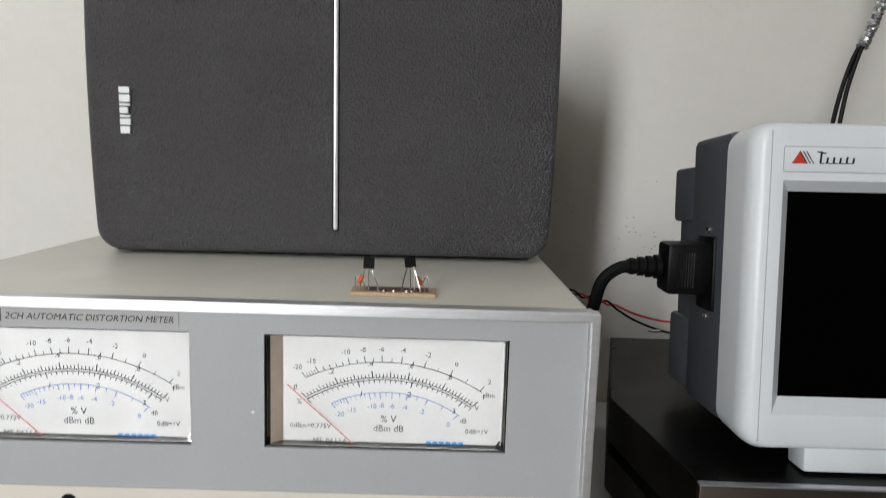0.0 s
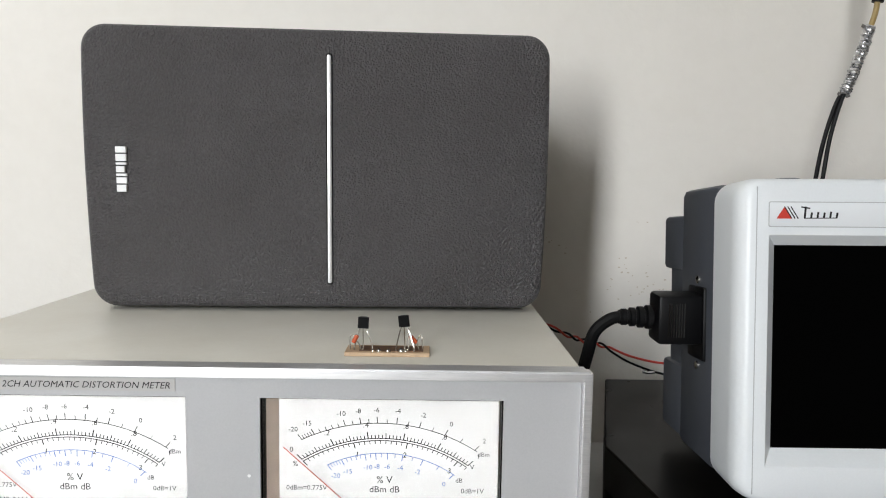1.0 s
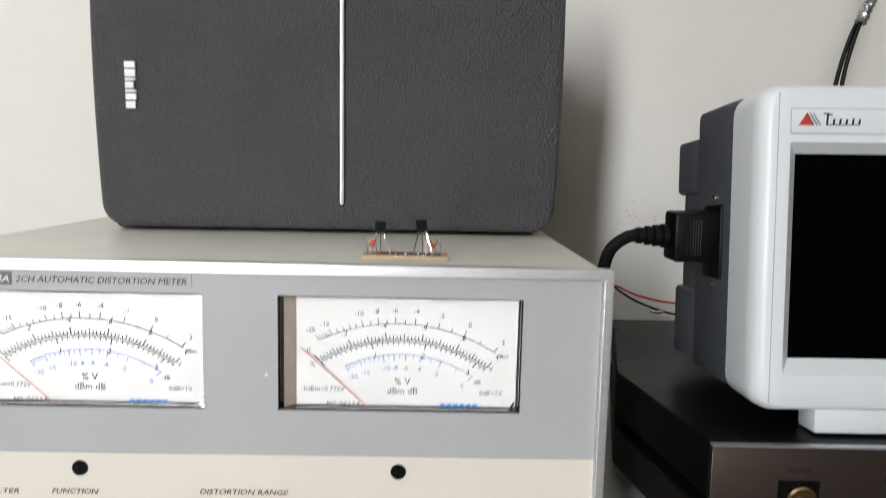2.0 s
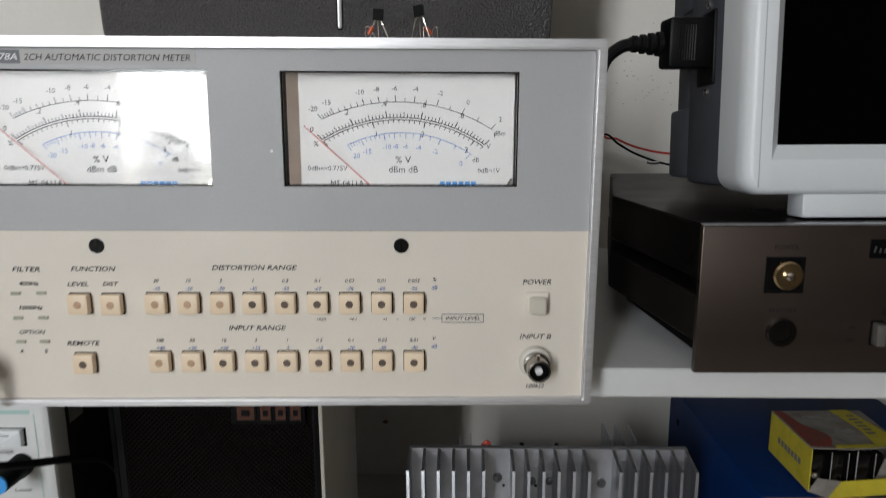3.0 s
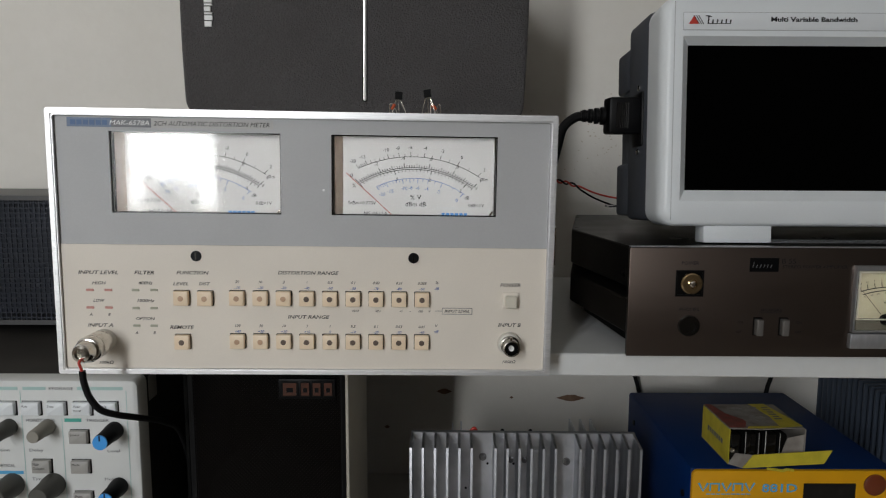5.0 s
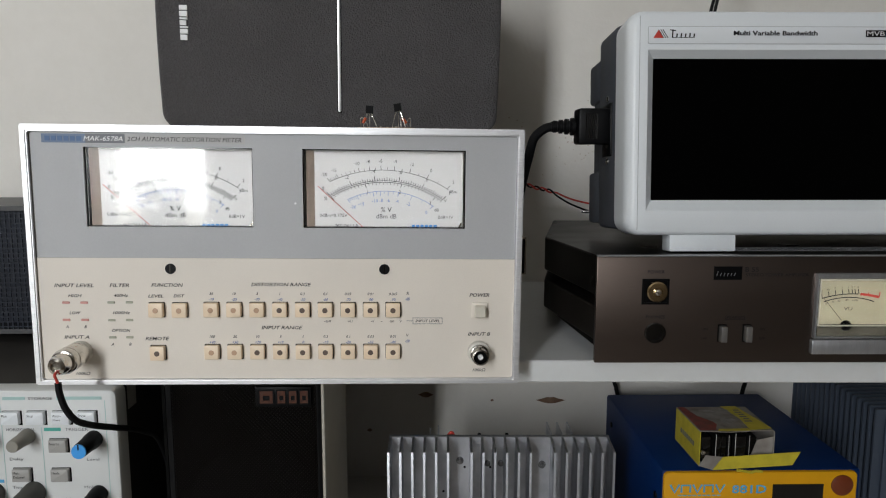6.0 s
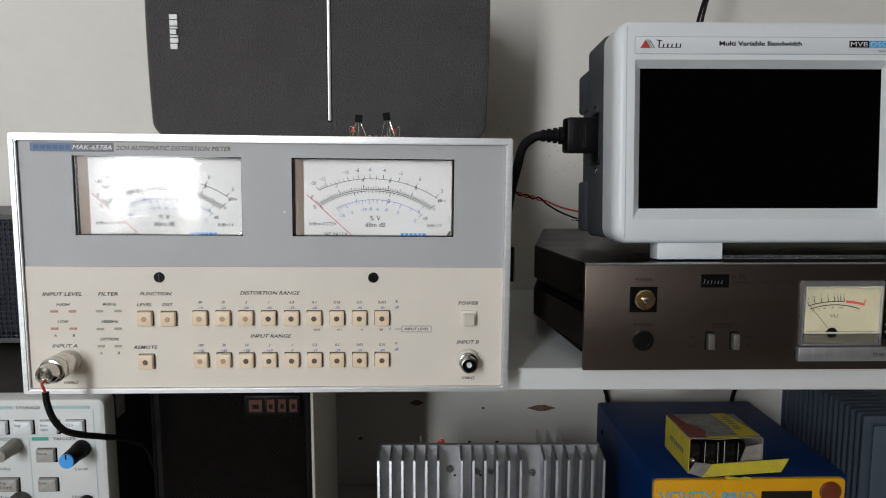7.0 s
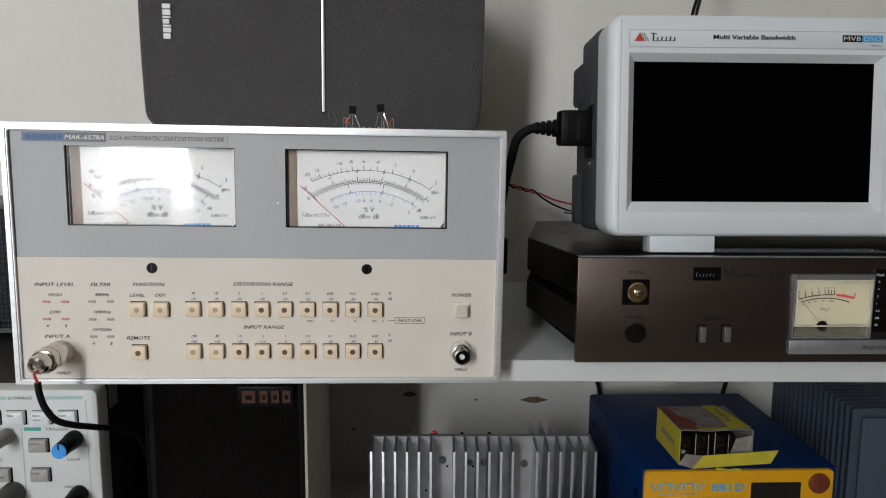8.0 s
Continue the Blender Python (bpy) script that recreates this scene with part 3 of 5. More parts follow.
def bnc(x, z):
    j = part("input_socket", lathe([(0.0070, 0), (0.0072, 0.0016), (0.0066, 0.0034), (0.0056, 0.0040)], facing(x, F, z - MZ)), material("insulator", (0.66, 0.63, 0.57), 0.4), meter, "white insulated bayonet input socket")
    part("barrel", lathe([(0.0056, 0.0036), (0.0056, 0.0060), (0.0049, 0.0062), (0.0049, 0.0135), (0.0041, 0.0137), (0.0041, 0.0104), (0, 0.0104)], facing(x, F, z - MZ)), DULL_NICKEL, j)
    part("socket_bore", lathe([(0.0040, 0.0104), (0.0040, 0.0111), (0, 0.0111)], facing(x, F, z - MZ), 20), BLACK_MATT, j, "dark socket bore")
    part("bayonet_pin", lathe([(0.0009, 0.0048), (0.0009, 0.0060), (0, 0.0060)], pose(x, F - 0.0098, z - MZ) @ Matrix.Rotation(0.0, 4, "X"), 10), CHROME, j)
    part("dielectric", lathe([(0.0016, 0.0108), (0.0016, 0.0130), (0.0011, 0.0131), (0.0011, 0.0114), (0, 0.0114)], facing(x, F, z - MZ), 16), WHITE_PAINT, j)


bnc(0.1205, 0.9845)
bnc(-0.1210, 0.9847)
side = part("side_latch", box(0.1434, 0.1462, 0.045, 0.085, 1.020 - MZ, 1.050 - MZ, 0.001), BLACK, meter, "black side handle pivot")
part("latch_plate", outline(rounded(0.1462, 0.1557, 1.0252 - MZ, 1.0500 - MZ, 0.001, 3), 0.0502, 0.0600), BLACK, side, "dark handle plate")
part("plate_edge", plate((0.1462, 0.1565), (1.0248 - MZ, 1.0504 - MZ), [(0.1463, 0.1558, 1.0256 - MZ, 1.0492 - MZ)], 0.0496, 0.0502), CHROME, side, "bright metal edge")
dent = part("paint_chip", lathe([(0, 0.0001), (0.0006, 0.0001), (0.0007, 0)], facing(0.0092, 0.0016, 1.0756 - MZ), 9), WHITE_PAINT, meter, "small paint chip")

# plug and lead on input A
plug = thing("test_lead", METER @ Matrix.Translation((-0.1210, -0.010, 0.9847 - MZ)), "nickel bayonet plug with a black lead hanging from it", "cable")
pm = Matrix.Rotation(radians(90), 4, "X")
part("coupling_ring", lathe([(0.0052, -0.0070), (0.0072, -0.006), (0.0074, 0.0035), (0.0071, 0.004), (0.0071, 0.005), (0.0074, 0.0055), (0.0074, 0.010), (0.0066, 0.0112), (0.0052, 0.0115)], pm), CHROME, plug)
part("plug_body", lathe([(0.0055, 0.0105), (0.0058, 0.0120), (0.0058, 0.0125), (0.0058, 0.0165), (0.0048, 0.0190), (0.0032, 0.0198), (0.0030, 0.0180), (0, 0.0178)], pm), CHROME, plug)
part("red_core", tube([(0.0000, -0.0180, -0.0030), (0.0002, -0.0218, -0.0040), (0.0008, -0.0212, -0.0072), (0.0012, -0.0206, -0.0100)], 0.0008), RED, plug, "red insulated core")
part("lead", tube([(0.0012, -0.0206, -0.0090), (0.0016, -0.0204, -0.0152), (0.0038, -0.0194, -0.0244), (0.0083, -0.0170, -0.0325), (0.0138, -0.0090, -0.0385), (0.0180, 0.0100, -0.0475), (0.0215, 0.0450, -0.0640), (0.0180, 0.0850, -0.0900), (0.0155, 0.1200, -0.1500), (0.0155, 0.1500, -0.2325)], 0.0019), RUBBER, plug, "black rubber lead")

# ---------------------------------------------------------------- the loudspeaker lying on the meter
SPK = METER @ pose(0.0152, 0.1215, 0.1554, 0, 0, 2.56)
spk = thing("loudspeaker", SPK, "dark grey textured loudspeaker lying on its side on the meter", "loudspeaker")
LEAN = math.tan(radians(2.9))                  # the front leans forward


def leaning(bm):
    for v in bm.verts:
        v.co.y -= LEAN * v.co.z
    return bm


part("cabinet", box(-0.120, 0.122, 0.014, 0.190, 0.0002, 0.149, 0.003), BLACK_MATT, spk, "black loudspeaker cabinet")
GX0, GX1, GZ0, GZ1 = -0.1232, 0.1303, 0.0020, 0.1545
grille = bmesh.new()
pts = []
for (xa, za), (xb, zb) in (lambda q: zip(q, q[1:] + q[:1]))(rounded(GX0, GX1, GZ0, GZ1, 0.0124, 8)):
    pts += [(xa + (xb - xa) * k / 8, za + (zb - za) * k / 8) for k in range(8 if abs(zb - za) > 0.05 else 1)]
rows = [(0.016, 0.0), (0.005, 0.0), (0.0018, 0.0005), (0.0005, 0.0017), (0.0, 0.0038)]
cx, cz, loops = (GX0 + GX1) / 2, (GZ0 + GZ1) / 2, []
for y, inset in rows:
    sx, sz = 1 - inset / (GX1 - cx), 1 - inset / (GZ1 - cz)
    ring = []
    for x, z in pts:
        bow = 1 - 0.014 * ((z - cz) / (GZ1 - cz)) ** 2      # the short sides bulge a little
        ring.append(grille.verts.new((cx + (x - cx) * sx * bow, y, cz + (z - cz) * sz)))
    loops.append(ring)
for a, b in zip(loops, loops[1:]):
    for i in range(len(a)):
        grille.faces.new((a[i], a[(i + 1) % len(a)], b[(i + 1) % len(a)], b[i]))
grille.faces.new(loops[-1]), grille.faces.new(loops[0])
part("grille", leaning(grille), VINYL, spk, "dark grey leather-textured grille with rounded corners")
part("trim_strip", leaning(outline(rounded(0.0076, 0.0100, 0.0164, 0.1408, 0.0011, 4), -0.0012, 0.0012, 0.0004)), SILVER, spk, "thin silver trim strip")
part("trim_groove", leaning(outline(rounded(0.0070, 0.0106, 0.0156, 0.1416, 0.0016, 4), -0.0002, 0.001)), BLACK_MATT, spk)
heights = (0.0033, 0.0038, 0.0013, 0.0033, 0.0013, 0.0033, 0.0038)
for i, (h, w) in enumerate(zip(heights, (1, 1, 1, 0.8, 1, 1, 0.9))):
    z = 0.0902 - sum(q + 0.0007 for q in heights[:i])
    part("badge_block", leaning(box(-0.1052, -0.1052 + 0.0057 * w, -0.0016, 0.0003, z - h, z, 0.0002, 1)), WHITE_PAINT, spk, "white raised badge block")

# ---------------------------------------------------------------- the little transistor board
pcb = thing("circuit_board", METER @ Matrix.Translation((0.0626, 0.0290, 0.1554)), "small home-made circuit board with two transistors, lying on the meter", "circuit board")
part("board", box(-0.0180, 0.0182, -0.0070, 0.0070, 0.0, 0.0017, 0.0002, 1), material("phenolic_board", (0.62, 0.44, 0.28), 0.55, stain=0.35, stain_scale=200, grain=0.2, grain_scale=900), pcb, "tan phenolic board")
part("copper_side", box(-0.0120, 0.0155, -0.0045, 0.0052, 0.0017, 0.0019), material("tarnished_copper", (0.20, 0.11, 0.06), 0.5, 0.4, stain=0.5, stain_scale=300), pcb, "dark copper track")


def transistor(x, y, z, turn, lean):
    m = Matrix.Translation((x, y, z)) @ Matrix.Rotation(turn, 4, "Z") @ Matrix.Rotation(lean, 4, "Y")
    b = bmesh.new()
    ring_pts = [(0.0024 * math.cos(radians(a)), 0.0022 * math.sin(radians(a))) for a in range(-25, 206, 21)]
    lo = [b.verts.new(m @ Vector((px, py, 0))) for px, py in ring_pts]
    hi = [b.verts.new(m @ Vector((px, py, 0.0048))) for px, py in ring_pts]
    b.faces.new(lo), b.faces.new(hi)
    for i in range(len(lo)):
        b.faces.new((lo[i], lo[(i + 1) % len(lo)], hi[(i + 1) % len(lo)], hi[i]))
    t = part("transistor", b, BLACK, pcb, "black moulded transistor on long leads")
    for k, (dx, ex) in enumerate(((-0.0013, -0.0034), (0.0, 0.0003), (0.0013, 0.0042))):
        a = m @ Vector((dx, 0, 0))
        part("lead", tube([a, a + Vector((dx * 0.6, 0, -0.0022)), Vector((x + ex, y - 0.002, 0.0035)), Vector((x + ex, y - 0.003, 0.0018))], 0.00028, 6, n=4), CHROME, t)


transistor(-0.0108, 0.0005, 0.0106, 0.2, 0.05)
transistor(0.0073, -0.0020, 0.0120, -0.25, -0.14)
for x, turn in ((-0.0140, 0.5), (0.0112, -0.7)):
    d = part("diode", lathe([(0, -0.0020), (0.0009, -0.0018), (0.0010, 0), (0.0009, 0.0018), (0, 0.0020)], pose(x, -0.001, 0.0062, 0, math.degrees(turn), 0), 12), material("amber_glass", (0.55, 0.10, 0.04), 0.15), pcb, "small amber glass diode")
    part("lead", tube([(x - 0.002, -0.002, 0.0018), (x - 0.0022, -0.0015, 0.0072), (x - 0.0008, -0.001, 0.0079), (x, -0.001, 0.0066)], 0.00027, 6, n=4), CHROME, d)
    part("lead", tube([(x, -0.001, 0.0058), (x + 0.0014, -0.001, 0.0044), (x + 0.0026, -0.002, 0.0017)], 0.00027, 6, n=4), CHROME, d)
part("lead", tube([(0.0152, -0.002, 0.0018), (0.0148, -0.002, 0.0072), (0.0138, -0.001, 0.0078), (0.0120, -0.001, 0.0040)], 0.00027, 6, n=4), CHROME, pcb)
for x, y, r in ((-0.0035, -0.0045, 0.0012), (0.0005, -0.0045, 0.0010), (0.0060, -0.0042, 0.0014), (0.0082, -0.0036, 0.0010), (-0.0060, -0.0040, 0.0008)):
    part("solder_joint", lathe([(r, 0.0017), (r * 0.8, 0.0017 + r * 0.7), (0, 0.0017 + r * 1.1)], pose(x, y, 0), 12), CHROME, pcb)

# ---------------------------------------------------------------- the oscilloscope standing on the amplifier
SC = pose(0.2085, 0.0380, 1.0520, -4.15, 0, 1.17) @ Matrix.Scale(0.988, 4)
osc = thing("oscilloscope", SC, "white digital oscilloscope, screen dark, tilted back on its front foot", "oscilloscope")
SEAM = material("seam_grey", (0.42, 0.43, 0.44), 0.6)
SW, SH = 0.315, 0.1464
fr = bmesh.new()
pts = rounded(0.0084, SW, 0, SH, 0.0100, 6)
hole = [(0.0215, 0.1935), (0.0165, 0.1208)]
loops = []
for y, inset in ((0.033, 0.0008), (0.010, 0.0), (0.004, 0.0006), (0.0012, 0.0026), (0.0, 0.0058)):
    sx, sz = 1 - 2 * inset / SW, 1 - inset / SH
    loops.append([fr.verts.new((SW / 2 + 0.0042 + (x - SW / 2 - 0.0042) * sx, y, SH / 2 + (z - SH / 2) * sz)) for x, z in pts])
for a, b in zip(loops, loops[1:]):
    for i in range(len(a)):
        fr.faces.new((a[i], a[(i + 1) % len(a)], b[(i + 1) % len(a)], b[i]))
fr.faces.new(loops[0])
outer = loops[-1]
inner = [fr.verts.new((x, 0.0, z)) for x, z in ((hole[0][1], hole[1][1]), (hole[0][0], hole[1][1]), (hole[0][0], hole[1][0]), (hole[0][1], hole[1][0]))]
deep = [fr.verts.new((x, 0.0065, z)) for x, z in ((0.1890, 0.1160), (0.0268, 0.1160), (0.0268, 0.0238), (0.1890, 0.0238))]
n = len(outer) // 4
for c in range(4):
    arc = outer[c * n:(c + 1) * n]
    for i in range(len(arc) - 1):
        fr.faces.new((arc[i], arc[i + 1], inner[c]))
    fr.faces.new((arc[-1], outer[((c + 1) * n) % len(outer)], inner[(c + 1) % 4], inner[c]))
    fr.faces.new((inner[c], inner[(c + 1) % 4], deep[(c + 1) % 4], deep[c]))
front = part("front_frame", fr, WHITE_PLASTIC, osc, "white plastic front frame with rounded edges and a bevelled screen opening")
part("strip_groove", outline(rounded(0.0211, 0.1964, 0.1243, 0.1357, 0.0009, 3), -0.0002, 0.001), SEAM, osc)
part("screen", box(0.0264, 0.1894, 0.0062, 0.0072, 0.0234, 0.1164), SCREEN, osc, "dark switched-off screen")
part("name_strip", outline(rounded(0.0215, 0.1960, 0.1247, 0.1353, 0.0006, 3), -0.0004, 0.001, 0.0001), material("name_strip", (0.73, 0.755, 0.78), 0.35), osc, "pale grey name strip")
heading = text("Multi Variable Bandwidth", 0.1039, -0.0005, 0.1313, 0.0029, 0.0545, bold=0.01)
for dx, dz in ((0.00018, 0.0), (0.00036, 0.0), (0.00018, 0.00014)):
    text("Multi Variable Bandwidth", 0.1039 + dx, -0.0005 - dx * 0.1 - dz * 0.1, 0.1313 + dz, 0.0029, 0.0545, bm=heading, bold=0.01)
part("lettering", heading, INK, osc, "black lettering", smooth=False)
mark = outline([(0.0245, 0.1281), (0.0310, 0.1281), (0.0278, 0.1333)], -0.0006, -0.0004)
part("maker_mark", mark, RED, osc, "red triangular maker's mark")
lines = bmesh.new()
for i in range(3):
    ribbon([(0.0278 + i * 0.0014, 0.1335), (0.0312 + i * 0.0014, 0.1281)], 0.0005, -0.0006, lines)
for i, h in enumerate((0.0052, 0.0026, 0.0028, 0.0026, 0.0030, 0.0026)):
    ribbon([(0.0368 + i * 0.0028, 0.1283), (0.0372 + i * 0.0028, 0.1283 + h)], 0.0009, -0.0006, lines)
ribbon([(0.0352, 0.1333), (0.0392, 0.1327)], 0.0006, -0.0006, lines)
ribbon([(0.0366, 0.1283), (0.0512, 0.1285)], 0.0004, -0.0006, lines)
part("maker_name", lines, INK, osc, "black maker's name as plain strokes")
part("series_badge", box(0.1630, 0.1760, -0.0007, 0, 0.1289, 0.1333), BLACK, osc, "black series badge")
part("series_badge", box(0.1762, 0.1900, -0.0007, 0, 0.1289, 0.1333), material("blue_badge", (0.08, 0.36, 0.68), 0.4), osc, "blue series badge")
part("lettering", text("MVB", 0.1695, -0.0008, 0.1311, 0.0030, 0.0115), WHITE_PAINT, osc, smooth=False)
part("lettering", text("DSO", 0.1831, -0.0008, 0.1311, 0.0030, 0.0115), material("pale_blue_print", (0.5, 0.72, 0.9), 0.4), osc, smooth=False)
part("lettering", text("SERIES", 0.1860, -0.0005, 0.1266, 0.0012, 0.0075), INK_GREY, osc, smooth=False)
for i in range(5):
    part("menu_key", outline(rounded(0.1985, 0.2105, 0.0300 + i * 0.0158, 0.0448 + i * 0.0158, 0.0012, 3), -0.0012, 0.002, 0.0005), WHITE_PLASTIC, osc, "flat white menu key")
for i in range(4):
    for j in range(3):
        part("key", outline(rounded(0.225 + j * 0.022, 0.240 + j * 0.022, 0.030 + i * 0.022, 0.040 + i * 0.022, 0.002, 3), -0.002, 0.002, 0.0006), GREY_PLASTIC, osc)
shell = bmesh.new()
box(0.0096, SW - 0.003, 0.032, 0.085, 0.0030, SH - 0.0012, 0.004, 2, shell)
for z0, z1 in ((0.100, 0.1310), (0.006, 0.046)):
    part("shell_corner", box(0.0094, 0.030, 0.080, 0.116, z0, z1, 0.0025), GREY_PLASTIC, osc)
    part("shell_corner", box(SW - 0.020, SW - 0.003, 0.080, 0.116, z0, z1, 0.0025), GREY_PLASTIC, osc)
part("rear_shell", shell, GREY_PLASTIC, osc, "slate grey rear shell")
part("rear_cover", box(0.0118, SW - 0.0065, 0.076, 0.113, 0.0055, 0.1290, 0.005), GREY_PLASTIC, osc, "stepped slate grey rear cover")
part("case_groove", box(0.0158, 0.0162, -0.0001, 0.0004, 0.004, SH - 0.004), SEAM, osc)
part("top_button", lathe([(0.006, 0), (0.006, 0.0008), (0.005, 0.001), (0, 0.001)], pose(0.036, 0.016, SH - 0.0003), 20), GREY_PLASTIC, osc)
sock = part("mains_socket", box(0.0080, 0.020, 0.043, 0.067, 0.0555, 0.0935, 0.0012), BLACK, osc, "black mains inlet on the side")
for z in (0.0520, 0.0970):
    part("socket_screw", lathe([(0.0022, 0), (0.0022, 0.0010), (0.0012, 0.0016), (0, 0.0016)], pose(0.0098, 0.055, z, 0, -90, 0), 12), CHROME, sock)
part("front_foot", box(0.0390, 0.0835, 0.004, 0.020, -0.0108, 0.001, 0.0012), WHITE_PLASTIC, osc, "white folding front foot")
part("front_foot", box(0.2330, 0.2775, 0.004, 0.020, -0.0108, 0.001, 0.0012), WHITE_PLASTIC, osc, "white folding front foot")
for x in (0.062, 0.254):
    part("rear_foot", lathe([(0.008, 0), (0.009, 0.002), (0.009, 0.0108)], pose(x, 0.045, -0.0078)), RUBBER, osc)

# mains lead
ml = thing("mains_lead", stand(0.2062, 0.0966, 1.1242, 1.83, 0.92), "black moulded mains plug and lead in the oscilloscope's side", "cable")
part("plug_body", box(-0.0140, 0.0118, -0.0100, 0.0100, -0.0138, 0.0138, 0.0022), BLACK, ml, "black moulded plug")
rib = bmesh.new()
for i in range(7):
    box(-0.0085 + i * 0.0014, -0.0079 + i * 0.0014, -0.0103, -0.0098, -0.0095, 0.0095, bm=rib)
part("grip_ribs", rib, BLACK_GLOSS, ml)
rel = bmesh.new()
for i in range(4):
    r = 0.0068 - i * 0.0007
    lathe([(r * 0.7, 0), (r, 0.0006), (r, 0.0032), (r * 0.7, 0.0038)], pose(-0.0150 - i * 0.0046, 0, 0, 0, -90, 0), 18, rel)
lathe([(0.0046, 0), (0.0040, 0.019)], pose(-0.0145, 0, 0, 0, -90, 0), 18, rel)
part("strain_relief", rel, RUBBER, ml, "ribbed strain relief")
part("lead", tube([(-0.031, 0, 0), (-0.038, 0.0005, -0.0015), (-0.0465, 0.001, -0.0090), (-0.0505, 0.002, -0.024), (-0.0560, 0.004, -0.050), (-0.0595, 0.010, -0.085), (-0.0600, 0.022, -0.122), (-0.058, 0.045, -0.1440), (-0.056, 0.090, -0.1446), (-0.056, 0.160, -0.1446)], 0.0036), RUBBER, ml, "thick black rubber lead")

# ---------------------------------------------------------------- the power amplifier
PALE_LEVER = material("pale_lever", (0.16, 0.15, 0.14), 0.35, 0.3)
amp = thing("power_amplifier", pose(0.1964, 0.0260, 0.9716, 0, 0, 0.79) @ Matrix.Diagonal((1.014, 1, 1, 1)), "bronze-faced stereo power amplifier with lit needle meters, on the shelf", "amplifier")
part("front_panel", box(0, 0.430, 0, 0.004, -0.0012, 0.0683, 0.0006), AMP_FACE, amp, "brushed bronze front panel")
# Bright strip stands in for the highlight along the panel's top edge.
part("top_edge_trim", box(0.0002, 0.4298, 0.0001, 0.0042, 0.0684, 0.0692, 0.0002, 1), ALU_DARK, amp, "thin bright strip for the highlight on the top edge")
for nm, z0, z1, e in (("under_case", 0.0035, 0.0125, 0.011), ("lower_case", 0.0120, 0.0345, 0.0), ("case_groove", 0.0340, 0.0425, 0.034), ("upper_case", 0.0420, 0.0682, 0.0)):
    w = 0.0165
    plan = [(0.0012 + min(e, 0.006), 0.0042), (0.0012 + min(e, 0.006) - 0.0020, 0.018), (e - w, 0.110), (0.012 + e, 0.250), (0.418 - e, 0.250), (0.430 + w - e, 0.110), (0.4308 - min(e, 0.006), 0.018), (0.4288 - min(e, 0.006), 0.0042)]
    b = bmesh.new()
    f = b.faces.new([b.verts.new((x, y, z0)) for x, y in plan])
    r = bmesh.ops.extrude_face_region(b, geom=[f])
    bmesh.ops.translate(b, verts=[g for g in r["geom"] if isinstance(g, bmesh.types.BMVert)], vec=(0, 0, z1 - z0))
    bmesh.ops.bevel(b, geom=b.edges[:], offset=0.001, segments=1, affect="EDGES")
    part(nm, b, AMP_TOP if nm == "upper_case" else AMP_SIDE if nm == "lower_case" else BLACK_MATT, amp)
part("top_edge", box(0.010, 0.42, 0.0044, 0.0075, 0.0682, 0.0692), AMP_SIDE, amp)
for x in (0.03, 0.40):
    for y in (0.03, 0.22):
        part("foot", lathe([(0.010, 0), (0.011, 0.0005), (0.011, 0.0060)], pose(x, y, -0.0023)), RUBBER, amp)
vent = bmesh.new()
for i in range(30):
    for j in range(3):
        box(0.082 + i * 0.0045, 0.0855 + i * 0.0045, 0.028 + j * 0.006, 0.0315 + j * 0.006, 0.0682, 0.0688, bm=vent)
part("vent_grille", vent, ALU_DARK, amp, "fine vent grille in the top")
part("power_recess", plate((0.0287, 0.0460), (0.0375, 0.0542), [(0.0300, 0.0447, 0.0388, 0.0529)], -0.0006, 0.0001), BLACK, amp, "black square switch surround")
part("recess_floor", box(0.0300, 0.0447, -0.0003, 0.0001, 0.0388, 0.0529), BLACK_MATT, amp)
part("power_knob", lathe([(0.0064, 0), (0.0066, 0.001), (0.0066, 0.0032), (0.0058, 0.0040), (0.0030, 0.0041), (0.0028, 0.0030), (0, 0.0030)], facing(0.0378, 0, 0.0461)), BRASS, amp, "gold power knob")
part("knob_centre", lathe([(0.0019, 0.0030), (0.0019, 0.0052), (0.0010, 0.0060), (0, 0.0061)], facing(0.0378, 0, 0.0461), 14), CHROME, amp, "bright knob centre")
ph = part("phones_socket", lathe([(0.0068, 0), (0.0068, 0.0012), (0.0062, 0.0018), (0.0046, 0.0018), (0.0044, 0.0004), (0, 0.0004)], facing(0.0380, 0, 0.0188)), BLACK_GLOSS, amp, "black headphone socket")
part("maker_plate", box(0.0737, 0.0915, -0.0005, 0, 0.0535, 0.0622), BLACK, amp, "black maker's plate")
mk = bmesh.new()
for i in range(6):
    ribbon([(0.0755 + i * 0.0022, 0.0560), (0.0762 + i * 0.0022, 0.0580 + (0.0012 if i == 0 else 0))], 0.0003, -0.0006, mk)
part("maker_name", mk, ALU_DARK, amp)
